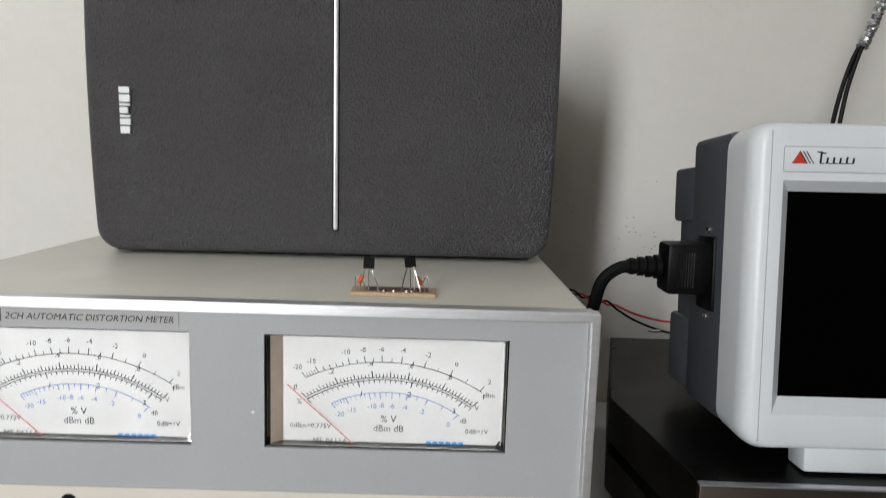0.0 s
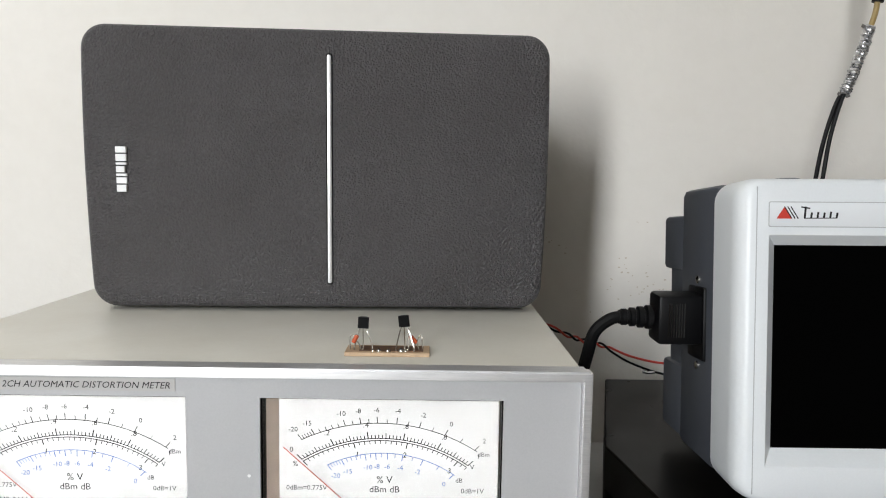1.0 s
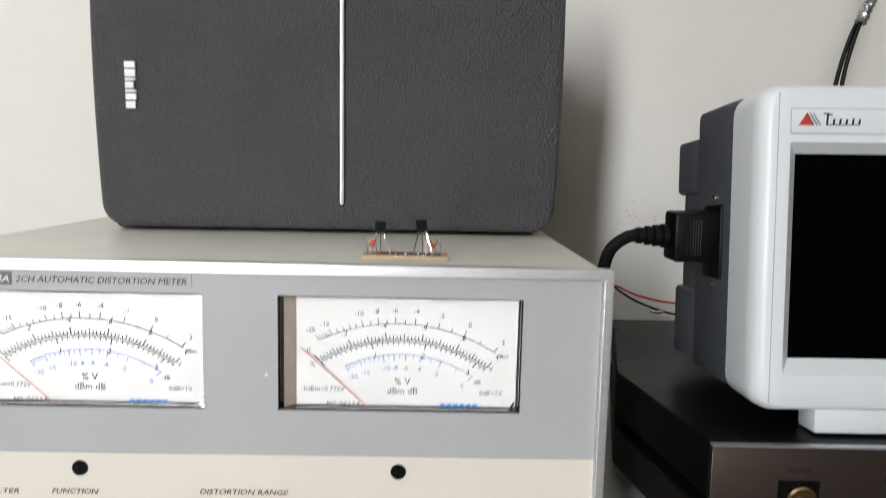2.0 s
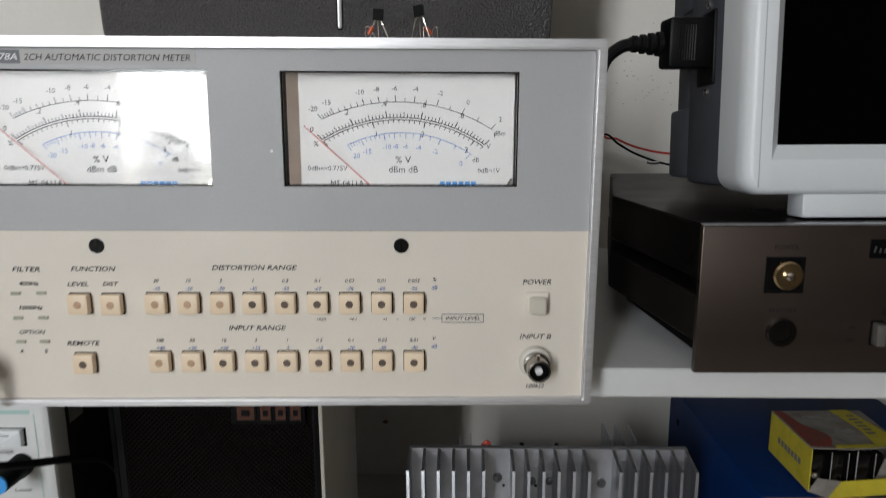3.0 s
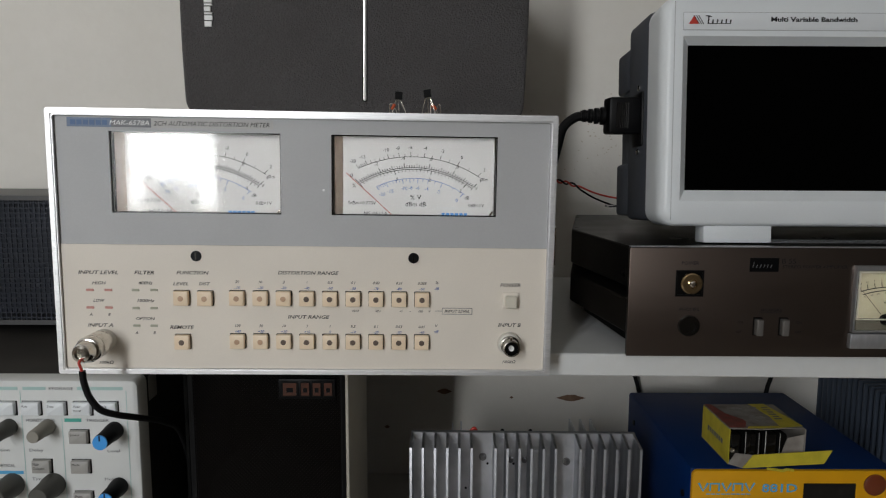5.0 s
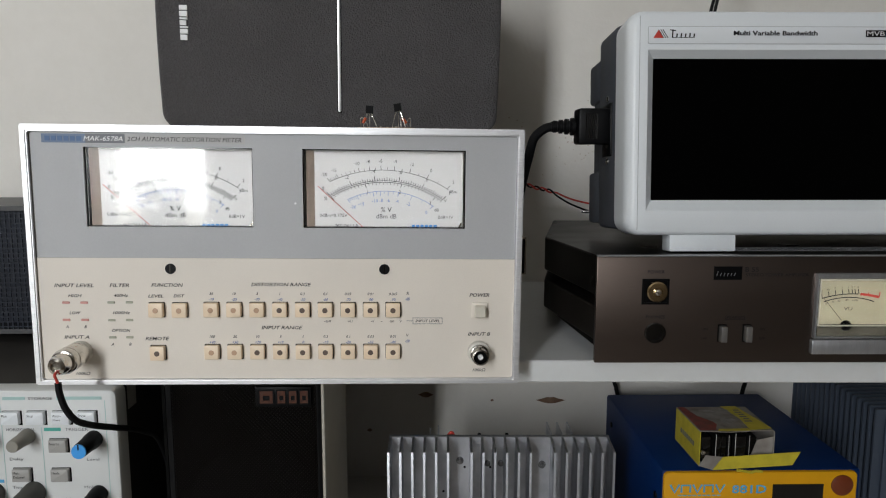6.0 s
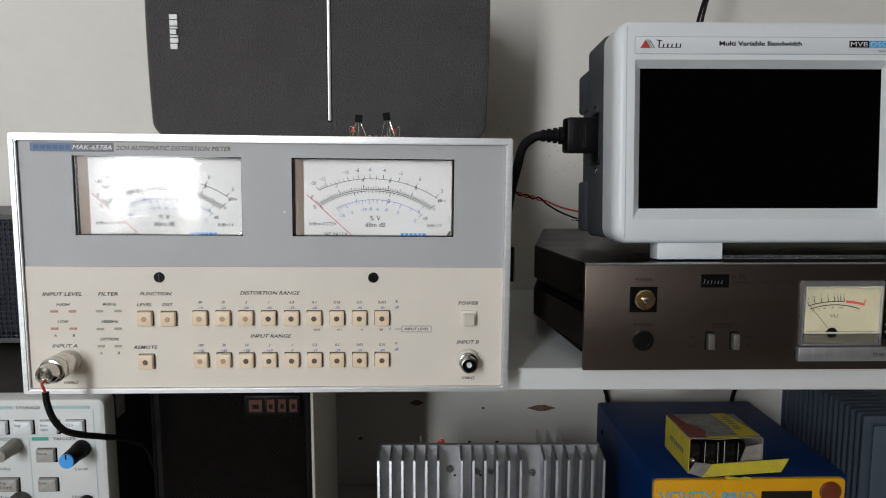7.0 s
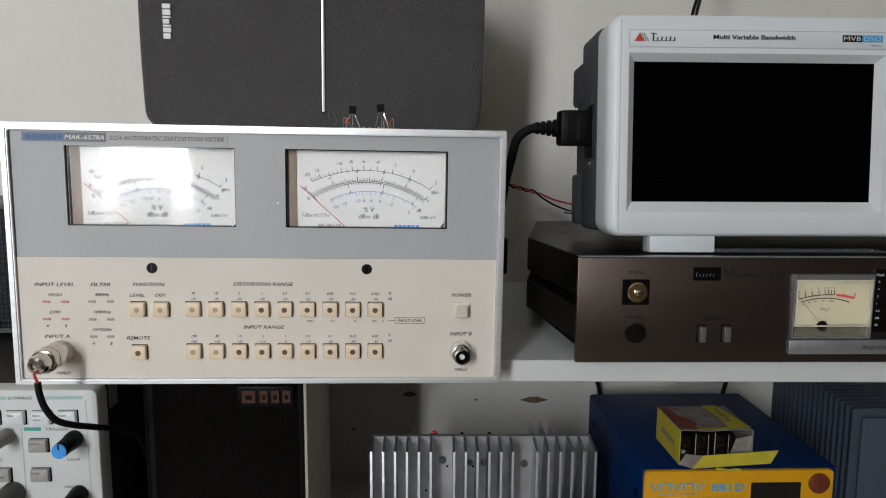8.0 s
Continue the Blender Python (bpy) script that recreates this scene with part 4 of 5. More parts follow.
for s, x, z, h, w in (("POWER", 0.0374, 0.0587, 0.0021, 0.0105), ("PHONES", 0.0380, 0.0293, 0.0021, 0.0120), ("B 55", 0.0978, 0.0602, 0.0032, 0.0085), ("STEREO POWER AMPLIFIER", 0.1139, 0.0567, 0.0019, 0.0400), ("SPEAKERS", 0.0887, 0.0290, 0.0018, 0.0130), ("ON", 0.0700, 0.0212, 0.0015, None), ("OFF", 0.0695, 0.0150, 0.0015, None), ("ON", 0.1065, 0.0212, 0.0015, None), ("OFF", 0.1065, 0.0150, 0.0015, None), ("PEAK POWER", 0.1905, 0.0098, 0.0024, None)):
    if s == "PEAK POWER":
        part("lettering", text(s, 0.1850, -0.0042, z, h, w, "L"), INK, amp, smooth=False)
    else:
        part("lettering", text(s, x, -0.0002, z, h, w), INK, amp, smooth=False)
part("printed_rule", box(0.0822, 0.0952, -0.0002, 0, 0.0272, 0.0275), INK, amp)
for x in (0.0807, 0.0966):
    w = part("switch_well", box(x - 0.0027, x + 0.0027, -0.0004, 0.0004, 0.0128, 0.0244), BLACK_MATT, amp)
    part("switch_lever", box(x - 0.0020, x + 0.0020, -0.0050, 0, 0.0134, 0.0236, 0.0005), PALE_LEVER, amp, "pale switch lever")


# Opaque pale colour puts the clear cover's edge highlight onto its rim.
RIM = material("highlight_rim", (0.66, 0.63, 0.52), 0.25)


def vu_meter(x0):
    win = (x0, x0 + 0.0495, 0.0168, 0.0548)
    v = part("level_meter", plate((win[0] - 0.0012, win[1] + 0.0012), (win[2] - 0.0012, win[3] + 0.003), [win], -0.0030, 0.0003), ALU_DARK, amp, "lit cream needle level meter")
    part("scale_card", box(win[0], win[1], -0.0004, 0.0002, win[2], win[3]), material("cream_card", (0.42, 0.38, 0.255), 0.5, stain=0.3, stain_scale=40), v)
    part("lower_mask", box(win[0] + 0.0005, win[1] - 0.0005, -0.0010, -0.0003, win[2], win[2] + 0.0075), material("olive_mask", (0.085, 0.078, 0.058), 0.25), v)
    part("coil_cover", lathe([(0, 0.0012), (0.0030, 0.0010), (0.0038, 0.0002), (0.0038, 0)], facing(x0 + 0.0197, -0.0003, 0.0232), 20), BLACK, v)
    ink, red = bmesh.new(), bmesh.new()
    _, _, f = arc3((x0 + 0.0035, 0.0414), (x0 + 0.0162, 0.0440), (x0 + 0.0395, 0.0421))
    _, _, g = arc3((x0 + 0.0047, 0.0392), (x0 + 0.0186, 0.0420), (x0 + 0.0365, 0.0393))
    ribbon([f(i / 30) for i in range(20)], 0.0006, -0.0006, ink)
    ribbon([f(i / 30) for i in range(20, 31)], 0.0016, -0.0006, red)
    ribbon([g(i / 30) for i in range(31)], 0.0006, -0.0006, ink)
    for t, k in ((0.80, 0.0016), (1.0, 0.0034)):
        (x, z) = f(t)
        ribbon([(x, z), (x + 0.0004, z + k)], 0.0007, -0.0006, red)
    for t, s in ((0.0, "20"), (0.12, "10"), (0.24, "7"), (0.36, "5"), (0.47, "3"), (0.53, "2"), (0.58, "1"), (0.64, "0")):
        (x, z) = f(t)
        ribbon([(x, z), (x - 0.0006, z + 0.0032)], 0.0005, -0.0006, ink)
        text(s, x - 0.0008, -0.0006, z + 0.0046, 0.0013, None, "C", 0, ink)
    for t, s in ((0.05, "0"), (0.18, "40"), (0.30, "60"), (0.46, "80"), (0.62, "100%")):
        (x, z) = g(t)
        text(s, x, -0.0006, z - 0.0017, 0.0012, None, "C", 0, ink)
    text("VU", x0 + 0.0204, -0.0006, 0.0347, 0.0022, 0.0054, "C", 0, ink)
    ribbon([(x0 + 0.0040, 0.0420), (x0 + 0.0165, 0.0270)], 0.0003, -0.0012, ink)
    part("scale_print", ink, INK, v, "black scale markings", smooth=False)
    part("red_zone", red, RED, v, "red overload arc", smooth=False)
    part("glass_rim", plate((win[0] + 0.0002, win[1] - 0.0002), (win[2] + 0.0070, win[3] - 0.0002), [(win[0] + 0.0010, win[1] - 0.0010, win[2] + 0.0078, win[3] - 0.0013)], -0.0040, -0.0031), RIM, v, "pale rim of the clear cover, glass highlight in its colour")
    gl = part("glass_pane", box(win[0] + 0.0003, win[1] - 0.0003, -0.0030, -0.0022, win[2] + 0.0002, win[3] - 0.0002), GLASS, v)
    gl.visible_shadow = False


vu_meter(0.1395)
part("peak_panel", box(0.1912, 0.2320, -0.0010, 0.0001, 0.0195, 0.0612), BLACK_GLOSS, amp, "black peak level panel")
pk = bmesh.new()
text("PEAK", 0.1920, -0.0012, 0.0575, 0.0016, None, "L", 0, pk)
for i, s in enumerate(("8", "4", "2", "1", "0.5", "100", "50")):
    text(s, 0.1935, -0.0012, 0.0530 - i * 0.0048, 0.0014, None, "L", 0, pk)
part("lettering", pk, WHITE_PAINT, amp, smooth=False)
vu_meter(0.2345)
part("meter_ledge", box(0.1370, 0.3000, -0.0040, 0.0002, 0.0052, 0.0148, 0.0008), ALU_DARK, amp, "silver ledge under the meters")

# ---------------------------------------------------------------- under the shelf
SCOPE_GREY = material("pale_instrument_paint", (0.62, 0.63, 0.62), 0.45, stain=0.12, stain_scale=25, bump=0.05)
SCOPE_CASE = material("taupe_case_paint", (0.032, 0.029, 0.026), 0.6, spec=0.3, stain=0.25, stain_scale=20, bump=0.2, bump_scale=1500)
KEY_GREY = material("grey_key", (0.36, 0.35, 0.33), 0.5)
KNOB_GREY = material("warm_grey_knob", (0.26, 0.245, 0.21), 0.5)
KNOB_DARK = material("dark_grey_knob", (0.07, 0.068, 0.06), 0.5)
BLUE_CAP = material("bright_blue_cap", (0.05, 0.33, 0.80), 0.4)
TEAL = material("teal_print", (0.06, 0.36, 0.29), 0.55)
PALE_TEAL = material("pale_teal_print", (0.38, 0.54, 0.52), 0.55)
BLUE_PRINT = material("blue_print", (0.08, 0.36, 0.62), 0.55)
OX, OZ = -0.1225, DESK_Z


def local(x, z):
    return x - OX + 0.0021, z - OZ + 0.0013


so = thing("storage_oscilloscope", stand(-0.1283, 0.0510, OZ, 1.28, 0.9998, 1.0201), "pale grey storage oscilloscope with blue-capped knobs on the desk", "oscilloscope")
part("case", box(-0.326, -0.0015, 0.012, 0.262, 0.006, 0.1905, 0.004), SCOPE_CASE, so, "dark taupe instrument case")
rim = outline(rounded(-0.330, 0, 0.004, 0.1895, 0.005, 4), -0.001, 0.014, 0.003)
part("front_bezel", rim, SCOPE_GREY, so, "pale moulded front bezel")
for x in (-0.30, -0.03):
    for y in (0.03, 0.24):
        part("foot", box(x - 0.01, x + 0.01, y - 0.01, y + 0.01, 0, 0.0065, 0.001), RUBBER, so)
part("case_sticker", box(-0.0015, -0.0012, 0.020, 0.034, 0.168, 0.186), material("paper_sticker", (0.38, 0.37, 0.35), 0.6, stain=0.4, stain_scale=150), so, "torn pale paper sticker")
FP = -0.00115


def print_bar(x0, x1, z, h, mat):
    (a, c), (b, _) = local(x0, z), local(x1, z)
    part("printed_bar", box(a, b, FP - 0.0001, FP + 0.0001, c - h / 2, c + h / 2), mat, so)


for x0, x1 in ((-0.2025, -0.1870), (-0.1655, -0.1345), (-0.262, -0.206)):
    print_bar(x0, x1, 0.9325, 0.0022, PALE_TEAL)
print_bar(-0.1755, -0.1640, 0.9105, 0.0024, TEAL)
print_bar(-0.262, -0.2060, 0.8735, 0.0022, BLUE_PRINT)
for x, z0, z1 in ((-0.2045, 0.76, 0.931), (-0.1772, 0.76, 0.912), (-0.1325, 0.76, 0.931)):
    (a, c), (_, d) = local(x, z0), local(x, z1)
    part("printed_line", box(a - 0.0002, a + 0.0002, FP - 0.0001, FP + 0.0001, c, d), PALE_TEAL, so)
for s, x, z, h, w in (("STORAGE", -0.1765, 0.9325, 0.0021, 0.0165), ("HORIZONTAL", -0.1915, 0.9105, 0.0021, 0.0200), ("TRIGGER", -0.1530, 0.9105, 0.0021, 0.0160), ("Delay", -0.1960, 0.8895, 0.0020, 0.0095), ("Level", -0.1430, 0.8890, 0.0020, 0.0085), ("Holdoff", -0.1440, 0.8690, 0.0020, 0.0125), ("Time/Div", -0.1925, 0.8690, 0.0021, 0.0160), ("Volts/Div", -0.2220, 0.8690, 0.0021, 0.0160), ("VERTICAL", -0.2180, 0.8785, 0.0021, None), ("Position", -0.2210, 0.8895, 0.0020, 0.0130)):
    (a, c) = local(x, z)
    part("lettering", text(s, a, FP - 0.0002, c, h, w), INK_GREY, so, smooth=False)


def panel_key(x0, z0, mat, words, w=0.0122, h=0.0088):
    (a, c) = local(x0, z0)
    part("key_well", box(a - 0.0004, a + w + 0.0008, FP - 0.0002, FP + 0.0004, c - 0.0010, c + h + 0.0003), BLACK_MATT, so)
    k = part("key", outline(rounded(a, a + w, c, c + h, 0.0006, 3), FP - 0.0036, FP, 0.0007), mat, so, "square panel key")
    for i, s in enumerate(words):
        part("lettering", text(s, a + 0.0012, FP - 0.0037, c + h - 0.0022 - i * 0.0029, 0.0017, None, "L"), INK, k, smooth=False)


for x, words in ((-0.2200, ("",)), (-0.2030, ("Run",)), (-0.1858, ("Stop",)), (-0.1683, ("Auto-", "store")), (-0.1508, ("Erase",))):
    panel_key(x, 0.9148, WHITE_PLASTIC, words)
for x, z, words in ((-0.1718, 0.8950, ("Source",)), (-0.1718, 0.8740, ("Mode",)), (-0.1985, 0.8742, ("Main", "Delayed")), (-0.1712, 0.8515, ("Slope", "Coupling")), (-0.2370, 0.8785, ("",)), (-0.1708, 0.8290, ("",)), (-0.1985, 0.8290, ("",))):
    panel_key(x, z, KEY_GREY, words)


def knob(x, z, r, length, mat, cap=None):
    (a, c) = local(x, z)
    k = part("knob", lathe([(r * 1.12, 0), (r * 1.10, length * 0.25), (r, length * 0.35), (r * 0.92, length * 0.95), (r * 0.84, length), (0, length)], facing(a, FP, c), 24), mat, so, "round control knob")
    if cap:
        part("cap", lathe([(r * 0.90, length - 0.0004), (r * 0.88, length + 0.0005), (0, length + 0.0006)], facing(a, FP, c), 24), cap, k, "bright blue cap")
        part("pointer", box(a - 0.0004, a + 0.0004, FP - length - 0.0009, FP - length - 0.0004, c + r * 0.25, c + r * 0.88), INK, k)


knob(-0.1415, 0.9035, 0.0055, 0.0215, BLACK, BLUE_CAP)
knob(-0.1405, 0.8640, 0.0055, 0.0215, BLACK, BLUE_CAP)
knob(-0.1410, 0.8250, 0.0055, 0.0215, BLACK, BLUE_CAP)
knob(-0.1870, 0.9060, 0.0047, 0.0190, KNOB_GREY)
knob(-0.1855, 0.8652, 0.0072, 0.0210, KNOB_DARK)
knob(-0.2139, 0.8650, 0.0072, 0.0210, KNOB_DARK)
knob(-0.2134, 0.9057, 0.0052, 0.0190, KNOB_DARK)
knob(-0.1820, 0.8250, 0.0062, 0.0200, KNOB_DARK)

# dark unit with a wire grille, standing on the oscilloscope
gx0, gx1, gh = -0.47, -0.1500, 0.1090
gu = thing("grille_unit", stand(-0.0059, 0.1735, 0.9525, 1.44, 1.0019), "black cased unit with a square wire grille, standing on the oscilloscope", "loudspeaker")
part("case", plate((gx0, gx1), (0, gh), [(gx0 + 0.006, gx1 - 0.006, 0.004, gh - 0.004)], 0, 0.120), material("dark_grey_case", (0.05, 0.05, 0.052), 0.45, stain=0.2), gu, "dark grey case")
part("inner_panel", box(gx0 + 0.006, gx1 - 0.006, 0.030, 0.034, 0.004, gh - 0.004), material("blue_black_panel", (0.006, 0.009, 0.018), 0.5, stain=0.5, stain_scale=20, dark=(0.02, 0.03, 0.06)), gu, "blue-black inner panel")
bars = bmesh.new()
for i in range(int((gx1 - gx0 - 0.014) / 0.0042)):
    x = gx0 + 0.008 + i * 0.0042
    if x > -0.40:
        box(x, x + 0.0012, 0.0012, 0.0022, 0.004, gh - 0.004, bm=bars)
for i in range(int((gh - 0.010) / 0.0042) + 1):
    z = 0.0055 + i * 0.0042
    box(gx0 + 0.006, gx1 - 0.006, 0.0004, 0.0014, z, z + 0.0012, bm=bars)
tagged(part("wire_grille", bars, material("black_wire", (0.012, 0.016, 0.026), 0.35, 0.3), gu, "square black wire grille"), kind="stuff")

# perforated loudspeaker under the shelf
bx0, bx1, bz = -0.0945, 0.0175, 0.2000
bs = thing("box_loudspeaker", stand(-0.0043, 0.0544, DESK_Z, 1.33, 0.9852, 1.0141), "cream box loudspeaker with a black perforated front, on the desk", "loudspeaker")
CREAM = material("cream_cabinet_paint", (0.50, 0.47, 0.40), 0.5, stain=0.3, stain_scale=20, grain=0.1, grain_scale=200)
part("cabinet", plate((bx0, bx1), (0, bz), [(bx0 + 0.0022, bx1 - 0.0022, 0.002, bz - 0.002)], 0.0, 0.122), BLACK_MATT, bs, "black cabinet")
part("side_panel", box(bx1 + 0.0001, bx1 + 0.0022, -0.0006, 0.122, 0.0, bz, 0.0004, 1), CREAM, bs, "cream painted side panel")
part("cabinet_back", box(bx0 + 0.0022, bx1 - 0.0022, 0.110, 0.120, 0.002, bz - 0.002), BLACK_MATT, bs)
part("front_frame", plate((bx0 + 0.0023, bx1 - 0.0022), (0.002, bz - 0.002), [(bx0 + 0.006, bx1 - 0.0035, 0.006, bz - 0.004)], 0.0006, 0.004), BLACK, bs, "black front frame")
part("drive_unit", lathe([(0.048, 0), (0.046, -0.003), (0.020, -0.016), (0.016, -0.012), (0, -0.010)], facing(-0.037, 0.012, 0.095), 28), BLACK_MATT, bs, "dark cone behind the front")
mesh_bm = bmesh.new()
x0, x1, z0, z1 = bx0 + 0.006, bx1 - 0.0035, 0.006, bz - 0.004
pitch = 0.0019
for sgn in (1, -1):
    c = z0 - x1 if sgn > 0 else z0 + x0
    end = z1 - x0 if sgn > 0 else z1 + x1
    while c < end:
        # the bar z = c + sgn * x, cut to the opening
        pts = []
        for x in (x0, x1):
            pts.append((x, c + sgn * x))
        (xa, za), (xb, zb) = pts
        if za > zb:
            (xa, za), (xb, zb) = (xb, zb), (xa, za)
        if za < z0:
            xa, za = (z0 - c) * sgn, z0
        if zb > z1:
            xb, zb = (z1 - c) * sgn, z1
        if zb > za:
            w = 0.00040
            q = [mesh_bm.verts.new((x + dx, y, z)) for (x, z) in ((xa, za), (xb, zb)) for dx in (-w, w) for y in ((0.0016, 0.0024) if sgn > 0 else (0.0012, 0.0020))]
            for idx in ((0, 2, 6, 4), (1, 3, 7, 5), (0, 1, 5, 4), (2, 3, 7, 6)):
                mesh_bm.faces.new([q[i] for i in idx])
        c += pitch * 1.414
tagged(part("perforated_front", mesh_bm, material("black_mesh", (0.005, 0.0035, 0.0027), 0.38, 0.0, spec=0.09), bs, "fine black diamond mesh", smooth=False), kind="stuff")
bd = part("badge_plate", box(-0.0285, 0.0108, -0.0016, 0.0012, 0.1778, 0.1920, 0.0004), BLACK, bs, "black badge with four tiles in copper outline")
COPPER = material("dull_copper", (0.09, 0.030, 0.016), 0.4, 0.5, stain=0.6, stain_scale=400, dark=(0.03, 0.02, 0.015))
for x, w in ((-0.0265, 0.0118), (-0.0135, 0.0070), (-0.0054, 0.0068), (0.0024, 0.0070)):
    part("tile", box(x, x + w, -0.0021, -0.0015, 0.1796, 0.1902, 0.0003, 1), BLACK, bd)
    part("tile_mark", plate((x + w * 0.12, x + w * 0.88), (0.1806, 0.1892), [(x + w * 0.30, x + w * 0.70, 0.1826, 0.1860)], -0.0024, -0.0021), COPPER, bd)

# finned heat sink
HT = 0.1187
FIN_ALU = material("sawn_aluminium", (0.62, 0.63, 0.665), 0.38, 1.0, stain=0.4, stain_scale=40, grain=0.25, grain_scale=220, stretch=(6, 6, 1), dark=(0.28, 0.29, 0.31))
hs = thing("heat_sink", pose(0.0530, 0.1170, DESK_Z, 0, 0, 0.3) @ Matrix.Diagonal((0.928, 1, 1, 1)), "large bare aluminium heat sink with upright fins on the desk", "heat sink")
# Base plate darker than the fins, painting in the shade between them.
part("base_plate", box(0, 0.1970, 0.0240, 0.0285, 0, HT + 0.0034, 0.0004, 1), material("shaded_base_aluminium", (0.52, 0.53, 0.56), 0.42, 0.9, stain=0.4, stain_scale=60, dark=(0.2, 0.2, 0.21)), hs, "aluminium base plate")
fb = bmesh.new()
face = fb.faces.new([fb.verts.new((-0.0010, y, z)) for y, z in ((0, 0), (0.0240, 0), (0.0240, HT + 0.0030), (0.0004, HT), (0, HT - 0.0006))])
ext = bmesh.ops.extrude_face_region(fb, geom=[face])
bmesh.ops.translate(fb, verts=[g for g in ext["geom"] if isinstance(g, bmesh.types.BMVert)], vec=(0.0020, 0, 0))
fin = mesh_of("fin", fb, FIN_ALU)
FINS = [0.0010 + i * 0.0103 for i in range(6)] + [0.0727 + i * 0.0102 for i in range(6)] + [0.1446 + i * 0.0102 for i in range(6)]
for x in FINS:
    part("fin", fin, None, hs, at=(x, 0, 0))
STEEL = material("dull_steel", (0.17, 0.17, 0.175), 0.35, 0.9, stain=0.4, stain_scale=300)
bolt = mesh_of("bolt", lathe([(0.0034, 0), (0.0034, 0.0006), (0.0026, 0.0007), (0.0025, 0.0026), (0.0012, 0.0027), (0.0011, 0.0036), (0, 0.0036)], FRONT, 12), STEEL)
washer = mesh_of("washer", lathe([(0.0026, 0), (0.0026, 0.0010), (0.0014, 0.0014), (0, 0.0014)], FRONT, 12), STEEL)
for x in (0.0880, 0.1000):
    part("washer", washer, None, hs, "dark bolt head", at=(x, 0.0240, 0.0990))
bore = mesh_of("bore", lathe([(0.0011, 0), (0.0011, 0.0001), (0, 0.0001)], FRONT, 10), BLACK_MATT)
for x, z in ((0.0632, 0.0700), (0.0638, 0.0165), (0.1370, 0.0665), (0.1380, 0.0130)):
    part("bolt", bolt, None, hs, at=(x, 0.0240, z * 0.97 + 0.0335))
for x, z in ((0.0675, 0.0640), (0.0645, 0.0295), (0.0665, 0.0245), (0.0610, 0.0140), (0.0485, 0.0420), (0.0085, 0.0300), (0.0895, 0.0680), (0.0905, 0.0640), (0.1000, 0.0660), (0.1385, 0.0300), (0.1395, 0.0260), (0.0892, 0.0150), (0.0990, 0.0120)):
    part("bore", bore, None, hs, at=(x, 0.0239, z * 0.97 + 0.0335))
tr = part("clamp_bracket", box(0.1635, 0.2085, -0.0200, -0.0160, 0.0100, 0.0631, 0.0008), ALU_DARK, hs, "aluminium clamp bracket")
part("bracket_arm", box(0.1690, 0.1790, -0.0160, 0.0002, 0.0150, 0.0210), ALU_DARK, tr)
for x in (0.1755, 0.1975):
    part("clamp_bolt", lathe([(0.0050, 0), (0.0050, 0.0012), (0.0040, 0.0013), (0.0040, 0.0040), (0.0024, 0.0041), (0.0024, 0.0100), (0, 0.0102)], facing(x, -0.0200, 0.0520), 14), CHROME, tr)
for x, h in ((0.151, 0.1100), (0.161, 0.1100), (0.171, 0.1100)):
    part("rear_fin", box(x - 0.0008, x + 0.0008, 0.060, 0.088, 0.0, h, 0.0003, 1), ALU_DARK, hs, "thin fin behind the base plate")
part("rear_base", box(0.10, 0.19, 0.0565, 0.0600, 0.0, 0.078), ALU_DARK, hs)
part("spacer", box(0.13, 0.15, 0.0285, 0.0565, 0.02, 0.04), ALU_DARK, hs)
part("wire", tube([(0.048, 0.0315, 0.030), (0.049, 0.032, 0.106), (0.052, 0.033, 0.1180), (0.058, 0.034, 0.1176), (0.060, 0.035, 0.070)], 0.0015), RED, hs, "red wire behind the plate")
for x in (0.078, 0.103):
    part("wire", tube([(x, 0.0315, 0.040), (x + 0.001, 0.032, 0.108), (x + 0.004, 0.033, 0.1180), (x + 0.008, 0.033, 0.070)], 0.0012), RUBBER, hs)
for x, h in ((0.0365, 0.1265), (0.0440, 0.1280)):
    part("pin", lathe([(0.0006, 0.0), (0.0006, h), (0, h)], pose(x, 0.033, 0), 8), ALU_DARK, hs)

# soldering station with a torn box on it
BLUE_ENAMEL = material("blue_powder_coat", (0.0012, 0.023, 0.118), 0.5, spec=0.16, grain=0.15, grain_scale=900, stain=0.15, stain_scale=12, bump=0.25, bump_scale=1600)
YELLOW = material("amber_panel", (0.72, 0.35, 0.006), 0.45, spec=0.3, stain=0.1, stain_scale=30)
st = thing("soldering_station", stand(0.2695, 0.1079, DESK_Z, 1.32, 1.0145, 0.9958), "blue soldering station with an amber front panel, on the desk", "soldering station")
part("housing", box(0, 0.1558, 0.0, 0.174, 0.004, 0.1095, 0.0025), BLUE_ENAMEL, st, "blue powder-coated housing")
for x in (0.015, 0.141):
    for y in (0.02, 0.14):
        part("foot", lathe([(0.007, 0), (0.008, 0.0005), (0.008, 0.0045)], pose(x, y, 0)), RUBBER, st)
part("front_panel", outline(rounded(0.0012, 0.1516, 0.006, 0.1085, 0.004, 4), -0.0030, 0.0004, 0.0012), YELLOW, st, "amber front panel")
SF = -0.0031
part("display", box(0.0856, 0.1251, SF - 0.0004, SF + 0.0004, 0.0750, 0.0985), BLACK_GLOSS, st, "dark display window")
part("indicator", lathe([(0.0085, 0), (0.0085, 0.0010), (0.0070, 0.0018), (0, 0.0020)], facing(0.1395, SF, 0.0975), 24), material("brown_red_lens", (0.16, 0.035, 0.012), 0.3), st, "brown-red round lens")
